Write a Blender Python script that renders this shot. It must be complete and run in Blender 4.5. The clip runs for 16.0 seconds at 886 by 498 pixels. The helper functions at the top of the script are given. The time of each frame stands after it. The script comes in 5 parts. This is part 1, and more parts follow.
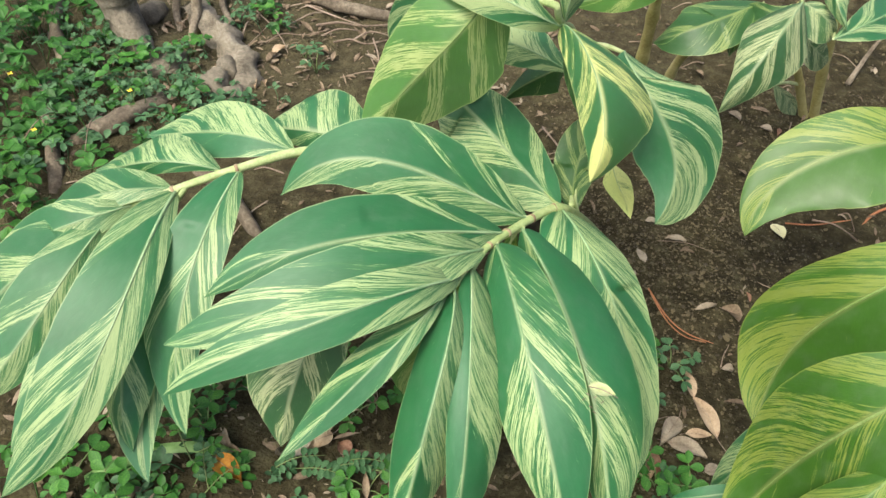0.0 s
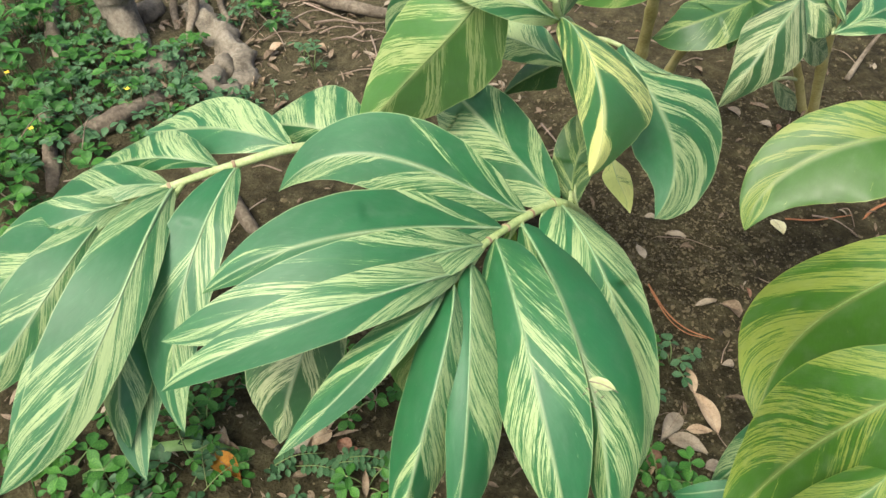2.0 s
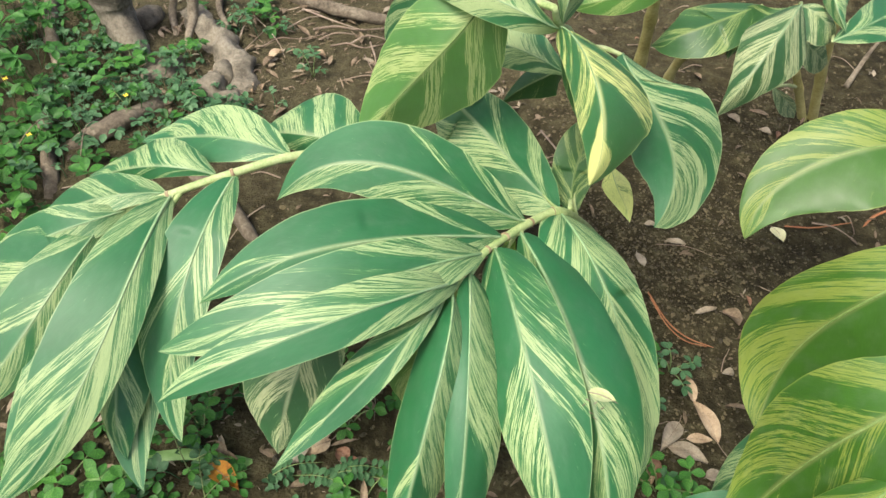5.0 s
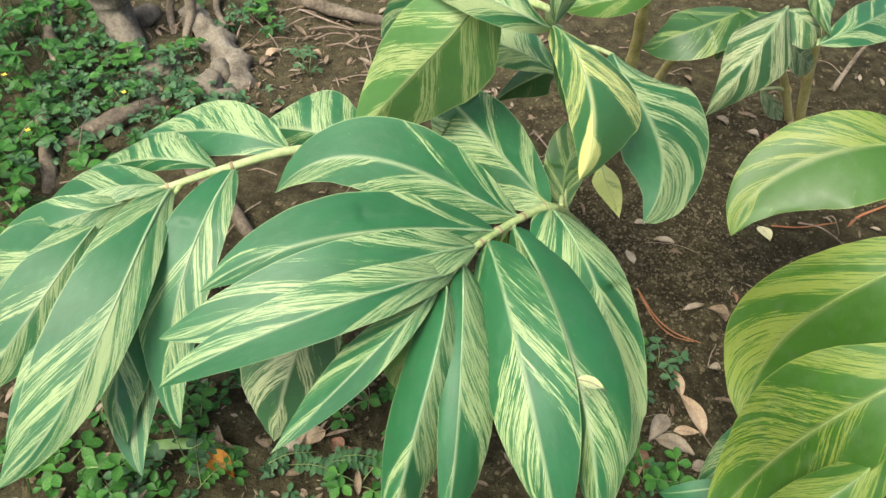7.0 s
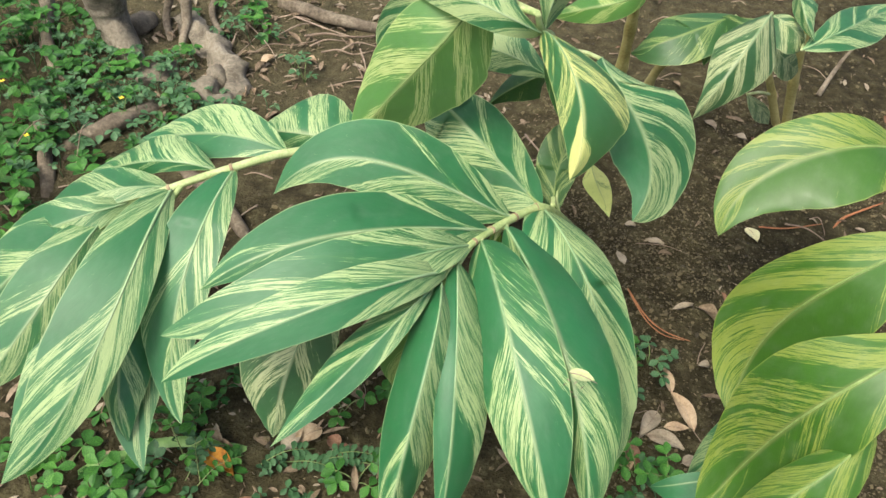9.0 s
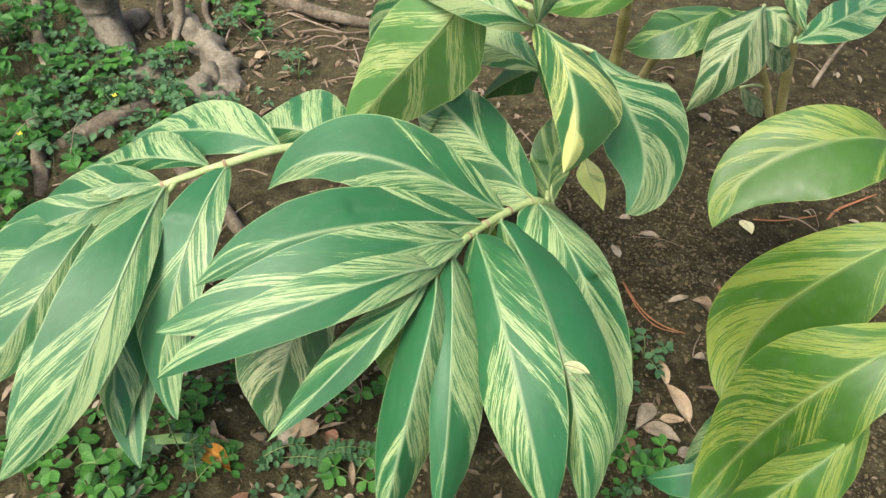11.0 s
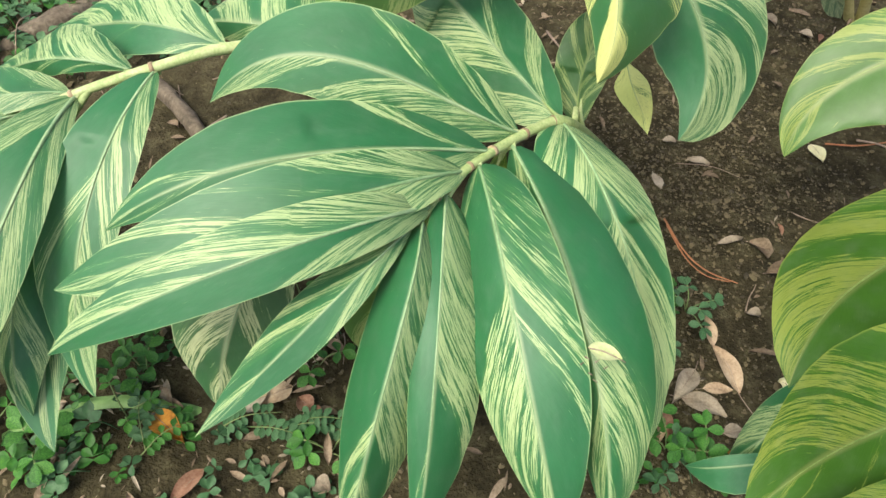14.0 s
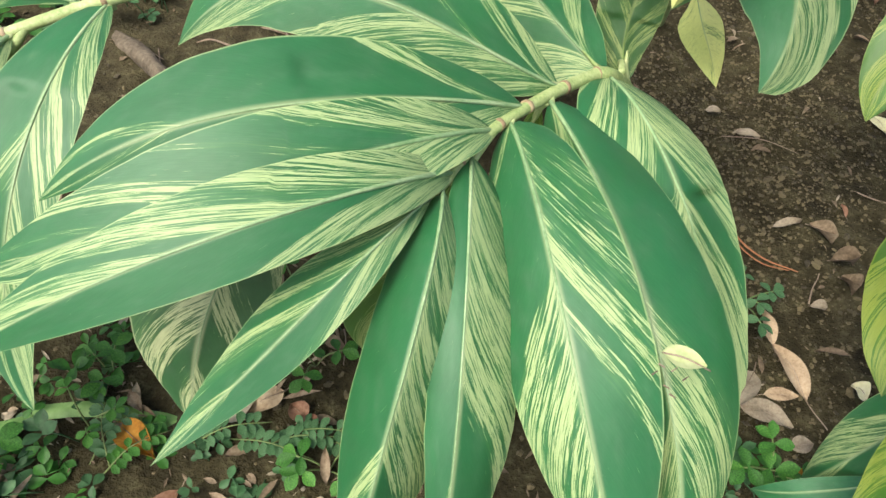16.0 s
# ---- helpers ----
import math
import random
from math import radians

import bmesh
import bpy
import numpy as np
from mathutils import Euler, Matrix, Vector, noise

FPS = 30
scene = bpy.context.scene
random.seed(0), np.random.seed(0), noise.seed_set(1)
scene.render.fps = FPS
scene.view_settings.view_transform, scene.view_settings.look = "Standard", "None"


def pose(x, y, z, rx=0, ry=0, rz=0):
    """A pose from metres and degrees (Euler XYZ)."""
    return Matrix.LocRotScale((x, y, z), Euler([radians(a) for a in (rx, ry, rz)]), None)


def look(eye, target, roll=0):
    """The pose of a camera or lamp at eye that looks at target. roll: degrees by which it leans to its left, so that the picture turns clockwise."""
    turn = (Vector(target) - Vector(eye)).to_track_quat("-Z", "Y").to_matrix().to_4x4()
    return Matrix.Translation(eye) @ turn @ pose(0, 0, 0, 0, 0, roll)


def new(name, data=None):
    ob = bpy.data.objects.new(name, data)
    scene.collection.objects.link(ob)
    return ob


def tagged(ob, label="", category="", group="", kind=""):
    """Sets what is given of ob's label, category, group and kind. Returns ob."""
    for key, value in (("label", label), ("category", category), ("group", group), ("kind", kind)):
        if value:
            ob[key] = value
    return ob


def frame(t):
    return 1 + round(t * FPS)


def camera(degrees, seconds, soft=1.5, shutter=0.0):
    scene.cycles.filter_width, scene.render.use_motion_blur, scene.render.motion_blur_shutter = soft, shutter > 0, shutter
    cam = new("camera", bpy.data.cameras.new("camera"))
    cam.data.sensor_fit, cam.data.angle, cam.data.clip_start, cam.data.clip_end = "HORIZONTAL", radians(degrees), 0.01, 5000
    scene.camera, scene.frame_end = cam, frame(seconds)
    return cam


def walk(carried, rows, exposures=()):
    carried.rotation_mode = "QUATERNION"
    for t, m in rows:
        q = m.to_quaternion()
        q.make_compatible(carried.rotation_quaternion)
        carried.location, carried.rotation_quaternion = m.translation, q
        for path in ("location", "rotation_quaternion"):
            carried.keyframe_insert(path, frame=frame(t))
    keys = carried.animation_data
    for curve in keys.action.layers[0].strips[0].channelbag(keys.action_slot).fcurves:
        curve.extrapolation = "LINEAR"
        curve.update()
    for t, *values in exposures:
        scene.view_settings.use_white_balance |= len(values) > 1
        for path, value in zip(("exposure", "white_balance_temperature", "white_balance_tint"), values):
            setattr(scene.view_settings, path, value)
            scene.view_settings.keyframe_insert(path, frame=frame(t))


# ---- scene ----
cam = camera(62.7, 16.0)
PATH = [
    (0, (0.047, 0.016, 1.141), (0.011, 1.354, -0.346), 4.2),
    (0.5, (0.044, 0.019, 1.132), (0.008, 1.357, -0.354), 4.4),
    (1, (0.046, 0.015, 1.134), (0.018, 1.352, -0.353), 4.4),
    (1.5, (0.049, 0.013, 1.134), (0.023, 1.352, -0.351), 4.4),
    (2, (0.048, 0.015, 1.133), (0.014, 1.352, -0.353), 4.0),
    (2.5, (0.048, 0.015, 1.132), (0.016, 1.352, -0.355), 4.3),
    (3, (0.052, 0.015, 1.136), (0.029, 1.364, -0.34), 4.2),
    (3.5, (0.048, 0.011, 1.137), (0.018, 1.366, -0.334), 4.3),
    (3.7, (0.047, 0.01, 1.143), (0.01, 1.368, -0.325), 4.3),
    (5.8, (0.049, 0.029, 1.13), (0.018, 1.369, -0.353), 4.0),
    (6, (0.05, 0.028, 1.132), (0.002, 1.374, -0.347), 3.4),
    (6.5, (0.047, 0.015, 1.145), (0.005, 1.392, -0.306), 4.5),
    (7, (0.047, -0.006, 1.143), (0.034, 1.349, -0.328), 5.1),
    (7.5, (0.044, -0.013, 1.146), (0.034, 1.334, -0.332), 5.8),
    (8, (0.043, -0.022, 1.147), (0.032, 1.329, -0.328), 5.5),
    (8.5, (0.043, -0.03, 1.151), (0.041, 1.332, -0.313), 5.4),
    (9, (0.046, -0.033, 1.154), (0.05, 1.338, -0.302), 5.4),
    (11.5, (0.049, -0.036, 1.152), (0.064, 1.328, -0.311), 5.2),
    (12, (0.049, -0.028, 1.145), (0.058, 1.339, -0.315), 5.1),
    (12.5, (0.056, 0.033, 1.113), (0.056, 1.351, -0.391), 5.8),
    (13, (0.071, 0.096, 1.038), (0.033, 1.321, -0.543), 3.8),
    (13.5, (0.08, 0.145, 1.014), (0.028, 1.355, -0.578), 4.3),
    (14, (0.089, 0.15, 0.993), (0.048, 1.327, -0.623), 4.1),
    (14.5, (0.088, 0.151, 0.991), (0.052, 1.341, -0.616), 4.8),
    (15, (0.085, 0.161, 0.946), (0.06, 1.305, -0.694), 5.5),
    (15.5, (0.065, 0.198, 0.884), (-0.006, 1.33, -0.764), 4.2),
    (16, (0.068, 0.231, 0.857), (0.023, 1.389, -0.772), 4.0),
]
walk(cam, [(t, look(eye, target, roll)) for t, eye, target, roll in PATH])

# ---- light: bright overcast sky with a soft sun through thin cloud ----
world = bpy.data.worlds.new("sky")
scene.world = world
world.use_nodes = True
sky = world.node_tree.nodes.new("ShaderNodeTexSky")
sky.sky_type, sky.sun_disc = "NISHITA", False
sky.sun_elevation, sky.sun_rotation = radians(60), radians(-137)
sky.air_density, sky.dust_density, sky.ozone_density = 0.6, 6.0, 0.6
world.node_tree.links.new(sky.outputs[0], world.node_tree.nodes["Background"].inputs[0])
world.node_tree.nodes["Background"].inputs[1].default_value = 0.19
sun = new("sun", bpy.data.lights.new("sun", "SUN"))
sun.data.energy, sun.data.angle, sun.data.color = 2.0, radians(24), (1.0, 0.94, 0.80)
sun.matrix_world = look((-1.2, -1.4, 3.2), (0, 0, 0))
scene.view_settings.exposure = 0.67

# ---- materials ----
class Nodes:
    """A small wrapper to write node materials in few lines."""

    def __init__(self, name):
        self.mat = bpy.data.materials.new(name)
        self.mat.use_nodes = True
        self.tree = self.mat.node_tree
        self.bsdf = self.tree.nodes["Principled BSDF"]
        self.out = self.tree.nodes["Material Output"]

    def put(self, socket, value):
        if isinstance(value, bpy.types.NodeSocket):
            self.tree.links.new(value, socket)
        elif isinstance(value, (tuple, list)) and len(value) == 3 and socket.type == "RGBA":
            socket.default_value = (*value, 1)
        else:
            socket.default_value = value

    def add(self, kind, *values):
        node = self.tree.nodes.new(kind)
        for socket, value in zip(node.inputs, values):
            if value is not None:
                self.put(socket, value)
        return node

    def math(self, op, *values, clamp=False):
        node = self.add("ShaderNodeMath", *values)
        node.operation, node.use_clamp = op, clamp
        return node.outputs[0]

    def step(self, value, low, high):
        node = self.add("ShaderNodeMapRange", value, low, high, 0.0, 1.0)
        node.interpolation_type = "SMOOTHSTEP"
        return node.outputs[0]

    def vec(self, x, y, z):
        return self.add("ShaderNodeCombineXYZ", x, y, z).outputs[0]

    def noise(self, vector, scale=1.0, detail=3.0, rough=0.55):
        node = self.add("ShaderNodeTexNoise")
        self.put(node.inputs["Vector"], vector)
        self.put(node.inputs["Scale"], scale)
        self.put(node.inputs["Detail"], detail)
        self.put(node.inputs["Roughness"], rough)
        return node.outputs["Fac"]

    def mix(self, fac, a, b):
        node = self.tree.nodes.new("ShaderNodeMix")
        node.data_type = "RGBA"
        self.put(node.inputs[0], fac)
        self.put(node.inputs[6], a)
        self.put(node.inputs[7], b)
        return node.outputs[2]

    def ramp(self, fac, stops):
        node = self.add("ShaderNodeValToRGB", fac)
        ramp = node.color_ramp
        while len(ramp.elements) < len(stops):
            ramp.elements.new(0.5)
        for element, (at, value) in zip(ramp.elements, stops):
            element.position, element.color = at, (*value, 1) if isinstance(value, tuple) else (value, value, value, 1)
        return node.outputs[0]

    def bump(self, height, distance, strength=1.0):
        node = self.tree.nodes.new("ShaderNodeBump")
        self.put(node.inputs["Height"], height)
        node.inputs["Distance"].default_value, node.inputs["Strength"].default_value = distance, strength
        self.tree.links.new(node.outputs[0], self.bsdf.inputs["Normal"])
        return node.outputs[0]

    def thin(self, colour, share, normal=None):
        """Lets part of the light through, as a leaf does."""
        glow = self.add("ShaderNodeBsdfTranslucent", colour)
        if normal:
            self.put(glow.inputs["Normal"], normal)
        both = self.add("ShaderNodeMixShader", share, self.bsdf.outputs[0], glow.outputs[0])
        self.tree.links.new(both.outputs[0], self.out.inputs[0])

    def coords(self):
        return self.add("ShaderNodeTexCoord").outputs["Object"]


TONES = {  # dark green, cream, share of light let through
    "g": ((0.014, 0.120, 0.040), (0.355, 0.470, 0.210), 0.18),
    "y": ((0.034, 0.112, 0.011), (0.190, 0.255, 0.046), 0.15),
    "yg": ((0.060, 0.200, 0.040), (0.42, 0.52, 0.19), 0.38),
    "yy": ((0.013, 0.120, 0.042), (0.62, 0.66, 0.24), 0.26),
    "p": ((0.016, 0.118, 0.039), (0.355, 0.460, 0.210), 0.20),
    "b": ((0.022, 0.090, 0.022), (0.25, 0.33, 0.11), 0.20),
    "w": ((0.020, 0.095, 0.030), (0.44, 0.50, 0.26), 0.22),
}


def band_stops(pattern, rng):
    """Turns a word of D (dark), M (streaked), L (striped) and W (cream) into ramp stops, read from the base to the tip."""
    value = {"D": 0.0, "M": 0.36, "L": 0.68, "W": 1.0}
    stops, last, n = [], None, len(pattern)
    for i, letter in enumerate(pattern):
        if letter != last:
            at = i / n + (rng.uniform(-0.025, 0.025) if i else 0)
            if last is not None:
                stops.append((max(at - 0.012, 0.0), value[last]))
            stops.append((at + 0.012 if i else 0.0, value[letter]))
            last = letter
    return stops[:30] + [(1.0, value[last])]


def leaf_material(a, b, tone, seed):
    rng = random.Random(seed)
    n = Nodes("variegated_leaf")
    dark, pale, clear = TONES[tone]
    uv = n.add("ShaderNodeUVMap").outputs[0]
    u, v, _ = n.add("ShaderNodeSeparateXYZ", uv).outputs
    v = n.math("MULTIPLY_ADD", v, 2.0, -1.0)
    off = n.math("ABSOLUTE", v)
    side = n.math("GREATER_THAN", v, 0.0)
    vein = n.math("SUBTRACT", u, n.math("MULTIPLY", n.math("POWER", off, 0.9), 0.30))
    wander = n.noise(n.vec(n.math("MULTIPLY", vein, 9.0), n.math("MULTIPLY", off, 1.1), n.math("ADD", side, seed * 3.7)), 1.0, 2.0)
    at = n.math("MULTIPLY_ADD", vein, 1 / 1.30, 0.30 / 1.30)
    ragged = n.noise(n.vec(n.math("MULTIPLY", vein, 60.0), n.math("MULTIPLY", off, 2.2), n.math("ADD", side, seed * 4.1)), 1.0, 2.0)
    at = n.math("ADD", at, n.math("MULTIPLY_ADD", wander, 0.07, -0.035))
    at = n.math("ADD", at, n.math("MULTIPLY_ADD", ragged, 0.07, -0.035))
    tones = n.mix(side, n.ramp(at, band_stops(a, rng)), n.ramp(at, band_stops(b, rng)))
    # long stripes along the veins: wide ones, narrow ones and hair lines
    wide_stripe = n.noise(n.vec(n.math("MULTIPLY", vein, 70.0), n.math("MULTIPLY", off, 1.2), n.math("MULTIPLY_ADD", side, 7.0, seed * 2.3)), 1.0, 1.0)
    broad = n.noise(n.vec(n.math("MULTIPLY", vein, 190.0), n.math("MULTIPLY", off, 2.8), n.math("MULTIPLY_ADD", side, 3.0, seed * 5.3)), 1.0, 1.0)
    fine = n.noise(n.vec(n.math("MULTIPLY", vein, 380.0), n.math("MULTIPLY", off, 8.0), n.math("MULTIPLY_ADD", side, 5.0, seed * 1.9)), 1.0, 2.0, 0.6)
    stripes = n.math("ADD", n.math("MULTIPLY_ADD", wide_stripe, 2.2, -1.1), n.math("MULTIPLY_ADD", broad, 2.4, -1.2))
    stripes = n.math("ADD", stripes, n.math("MULTIPLY_ADD", fine, 1.6, -0.8))
    mixed = n.math("ADD", stripes, n.math("MULTIPLY_ADD", tones, 1.86, -0.92))
    pale_share = n.step(mixed, 0.22, 0.34)
    cloud = n.noise(n.vec(n.math("MULTIPLY", u, 5.0), v, seed), 1.3, 3.0)
    green = n.mix(cloud, tuple(c * 0.75 for c in dark), tuple(c * 1.35 for c in dark))
    green = n.mix(n.step(fine, 0.30, 0.68), n.mix(0.12, green, (0.0, 0.02, 0.005)), n.mix(0.02, green, pale))
    mid = tuple(0.55 * d + 0.30 * p for d, p in zip(dark, pale))
    cream = n.mix(n.step(fine, 0.40, 0.56), n.mix(0.6, mid, pale), pale)
    fresh = (dark[0] * 0.6 + pale[0] * 0.22, dark[1] * 0.9 + pale[1] * 0.26, dark[2] * 0.7 + pale[2] * 0.16)
    green = n.mix(n.math("MULTIPLY", n.math("MULTIPLY", n.math("MULTIPLY", tones, 1.4, clamp=True), n.step(broad, 0.35, 0.62)), 0.6), green, fresh)
    colour = n.mix(pale_share, green, cream)
    rib = n.math("SUBTRACT", 1.0, n.step(off, 0.012, 0.085))
    colour = n.mix(n.math("MULTIPLY", rib, 0.65), colour, tuple(0.72 * p + 0.03 for p in pale))
    rim = n.step(off, 0.972, 0.99)
    colour = n.mix(n.math("MULTIPLY", rim, 0.6), colour, pale)
    # scratches, specks and old marks
    spots = n.noise(n.vec(n.math("MULTIPLY", u, 150.0), n.math("MULTIPLY", v, 30.0), seed), 1.0, 2.0)
    marks = n.step(spots, 0.71 if tone in ("y", "yg") else 0.755, 0.80)
    colour = n.mix(n.math("MULTIPLY", marks, 0.7 if tone in ("y", "yg") else 0.15), colour, (0.14, 0.13, 0.05))
    scratch = n.noise(n.vec(n.math("MULTIPLY", vein, 330.0), n.math("MULTIPLY", off, 7.0), seed + 4.0), 1.0, 1.0)
    colour = n.mix(n.math("MULTIPLY", n.step(scratch, 0.745, 0.81), 0.6), colour, pale)
    dust = n.noise(n.vec(n.math("MULTIPLY", u, 16.0), n.math("MULTIPLY", v, 4.0), seed + 9.0), 1.0, 4.0)
    colour = n.mix(n.math("MULTIPLY", n.step(dust, 0.40, 0.85), 0.075), colour, (0.36, 0.44, 0.34))
    n.put(n.bsdf.inputs["Base Color"], colour)
    n.put(n.bsdf.inputs["Roughness"], n.math("MULTIPLY_ADD", dust, 0.34, 0.31))
    n.bsdf.inputs["Specular IOR Level"].default_value = 0.5
    ridges = n.math("SINE", n.math("MULTIPLY", vein, 420.0))
    height = n.math("ADD", n.math("MULTIPLY", ridges, 0.04), n.math("MULTIPLY", fine, 0.5))
    n.bump(height, 0.0006, 0.5)
    n.thin(n.mix(0.5, colour, tuple(min(1.0, 1.5 * p) for p in pale)), clear)
    return n.mat


def mottled(name, stops, scale, rough=0.8, bump=0.002, clear=0.0, fine=8.0, stretch=(1, 1, 1)):
    """A surface with stains at a large scale and grain at a small one; stops: dark to light."""
    n = Nodes(name)
    p = n.add("ShaderNodeMapping", n.coords(), (0, 0, 0), (0, 0, 0), stretch).outputs[0]
    shift = n.add("ShaderNodeObjectInfo").outputs["Random"]
    p = n.add("ShaderNodeVectorMath", p, n.vec(n.math("MULTIPLY", shift, 7.0), shift, 0.0)).outputs[0]
    large, small = n.noise(p, scale, 4.0), n.noise(p, scale * fine, 5.0, 0.65)
    tone = n.math("ADD", n.math("MULTIPLY", large, 0.6), n.math("MULTIPLY", small, 0.4))
    tone = n.math("ADD", tone, n.math("MULTIPLY_ADD", shift, 0.14, -0.07))
    count = len(stops)
    colour = n.ramp(tone, [(0.32 + 0.36 * i / (count - 1), c) for i, c in enumerate(stops)])
    n.put(n.bsdf.inputs["Base Color"], colour)
    n.bsdf.inputs["Roughness"].default_value = rough
    n.bsdf.inputs["Specular IOR Level"].default_value = 0.3
    n.bump(tone, bump)
    if clear:
        n.thin(colour, clear)
    return n.mat


def soil_material():
    n = Nodes("soil")
    p = n.coords()
    patches, clods, grain = n.noise(p, 1.7, 4.0), n.noise(p, 24.0, 5.0, 0.65), n.noise(p, 160.0, 4.0, 0.7)
    damp = n.ramp(patches, [(0.36, (0.026, 0.023, 0.011)), (0.62, (0.074, 0.065, 0.030))])
    dry = n.ramp(clods, [(0.38, (0.020, 0.017, 0.008)), (0.50, (0.068, 0.060, 0.028)), (0.62, (0.155, 0.142, 0.071))])
    colour = n.mix(0.55, damp, dry)
    # the trodden bank under the tree is paler and redder
    x, y, _ = n.add("ShaderNodeSeparateXYZ", p).outputs
    far = n.step(n.math("SUBTRACT", n.math("MULTIPLY_ADD", clods, 0.9, y), n.math("MULTIPLY", x, 0.75)), 1.5, 2.6)
    colour = n.mix(n.math("MULTIPLY", far, 0.75), colour, n.mix(clods, (0.078, 0.067, 0.035), (0.210, 0.193, 0.105)))
    crumbs = n.add("ShaderNodeTexVoronoi", p, None, 210.0)
    colour = n.mix(n.math("MULTIPLY", n.step(crumbs.outputs["Color"], 0.72, 0.9), 0.30), colour, (0.132, 0.120, 0.064))
    colour = n.mix(n.math("MULTIPLY", n.step(grain, 0.42, 0.62), 0.5), n.mix(0.55, colour, (0.015, 0.012, 0.006)), colour)
    n.put(n.bsdf.inputs["Base Color"], colour)
    n.bsdf.inputs["Roughness"].default_value = 0.95
    n.bsdf.inputs["Specular IOR Level"].default_value = 0.15
    height = n.math("ADD", n.math("MULTIPLY", clods, 0.7), n.math("MULTIPLY", grain, 0.35))
    n.bump(height, 0.024, 1.0)
    return n.mat


SOIL = soil_material()
STALK = mottled("stalk", [(0.22, 0.32, 0.11), (0.37, 0.46, 0.20), (0.50, 0.56, 0.31)], 45, 0.5, 0.0010, 0.1)
CANE = mottled("cane", [(0.224, 0.194, 0.063), (0.403, 0.367, 0.137), (0.538, 0.497, 0.231)], 22, 0.5, 0.0008)
RIB = mottled("rib", [(0.15, 0.28, 0.12), (0.23, 0.36, 0.18), (0.33, 0.44, 0.25)], 40, 0.45, 0.0004, 0.1)
RIB_DULL = mottled("dull_rib", [(0.10, 0.19, 0.045), (0.18, 0.28, 0.08), (0.26, 0.36, 0.13)], 40, 0.5, 0.0004, 0.1)
SCAR = mottled("scar", [(0.20, 0.13, 0.075), (0.36, 0.30, 0.18)], 60, 0.6, 0.0005)
COVER = mottled("cover_leaf", [(0.018, 0.072, 0.013), (0.045, 0.165, 0.024), (0.105, 0.28, 0.040)], 14, 0.5, 0.0005, 0.25)
COVER_BLUE = mottled("blue_cover_leaf", [(0.025, 0.070, 0.026), (0.05, 0.13, 0.05), (0.10, 0.20, 0.09)], 14, 0.55, 0.0005, 0.2)
COVER_STEM = mottled("cover_stem", [(0.08, 0.14, 0.04), (0.17, 0.22, 0.08)], 30, 0.6, 0.0004)
BLADE = mottled("grass_blade", [(0.09, 0.20, 0.05), (0.17, 0.32, 0.09), (0.24, 0.40, 0.14)], 12, 0.45, 0.0006, 0.2)
PETAL = mottled("petal", [(0.65, 0.48, 0.03), (0.80, 0.66, 0.08)], 60, 0.6, 0.0003, 0.2)
BARK = mottled("bark", [(0.057, 0.047, 0.032), (0.136, 0.113, 0.079), (0.255, 0.223, 0.162)], 16, 0.85, 0.006, stretch=(1, 1, 1))
GREY_BARK = mottled("grey_bark", [(0.088, 0.077, 0.055), (0.194, 0.174, 0.129), (0.317, 0.291, 0.225)], 16, 0.85, 0.006)
STONE = mottled("stone", [(0.072, 0.063, 0.047), (0.144, 0.128, 0.093), (0.225, 0.204, 0.153)], 18, 0.85, 0.004)


def clod_material():
    n = Nodes("clod")
    lump = n.add("ShaderNodeNewGeometry").outputs["Random Per Island"]
    grain = n.noise(n.coords(), 220.0, 4.0, 0.7)
    colour = n.ramp(n.math("MULTIPLY_ADD", grain, 0.35, n.math("MULTIPLY", lump, 0.75)), [(0.15, (0.031, 0.026, 0.014)), (0.55, (0.105, 0.087, 0.045)), (0.95, (0.110, 0.092, 0.044))])
    n.put(n.bsdf.inputs["Base Color"], colour)
    n.bsdf.inputs["Roughness"].default_value = 0.95
    n.bump(grain, 0.002)
    return n.mat


CLOD = clod_material()
LITTER = mottled("litter", [(0.07, 0.052, 0.032), (0.15, 0.113, 0.072), (0.28, 0.225, 0.155)], 25, 0.8, 0.001)
TAN = mottled("tan_dead_leaf", [(0.228, 0.160, 0.097), (0.380, 0.290, 0.184), (0.494, 0.410, 0.285)], 35, 0.65, 0.0012, 0.12)
GREY_TAN = mottled("grey_dead_leaf", [(0.145, 0.120, 0.085), (0.262, 0.225, 0.160), (0.388, 0.340, 0.254)], 35, 0.7, 0.0012, 0.1)
BROWN = mottled("brown_dead_leaf", [(0.09, 0.045, 0.025), (0.19, 0.10, 0.06), (0.28, 0.17, 0.11)], 35, 0.65, 0.0012, 0.1)
ORANGE = mottled("orange_dead_leaf", [(0.13, 0.055, 0.012), (0.42, 0.19, 0.02), (0.55, 0.30, 0.05)], 26, 0.5, 0.0010, 0.15)
CREAM = mottled("cream_dead_leaf", [(0.55, 0.50, 0.24), (0.72, 0.70, 0.40), (0.80, 0.79, 0.52)], 30, 0.6, 0.0008, 0.15)
LIME = mottled("lime_dead_leaf", [(0.33, 0.40, 0.17), (0.43, 0.50, 0.25), (0.52, 0.57, 0.34)], 30, 0.6, 0.0008, 0.15)
NEEDLE = mottled("red_needle", [(0.20, 0.075, 0.03), (0.36, 0.16, 0.07)], 40, 0.6, 0.0004)
TWIG = mottled("twig", [(0.10, 0.075, 0.055), (0.22, 0.17, 0.125), (0.34, 0.28, 0.21)], 40, 0.8, 0.001)

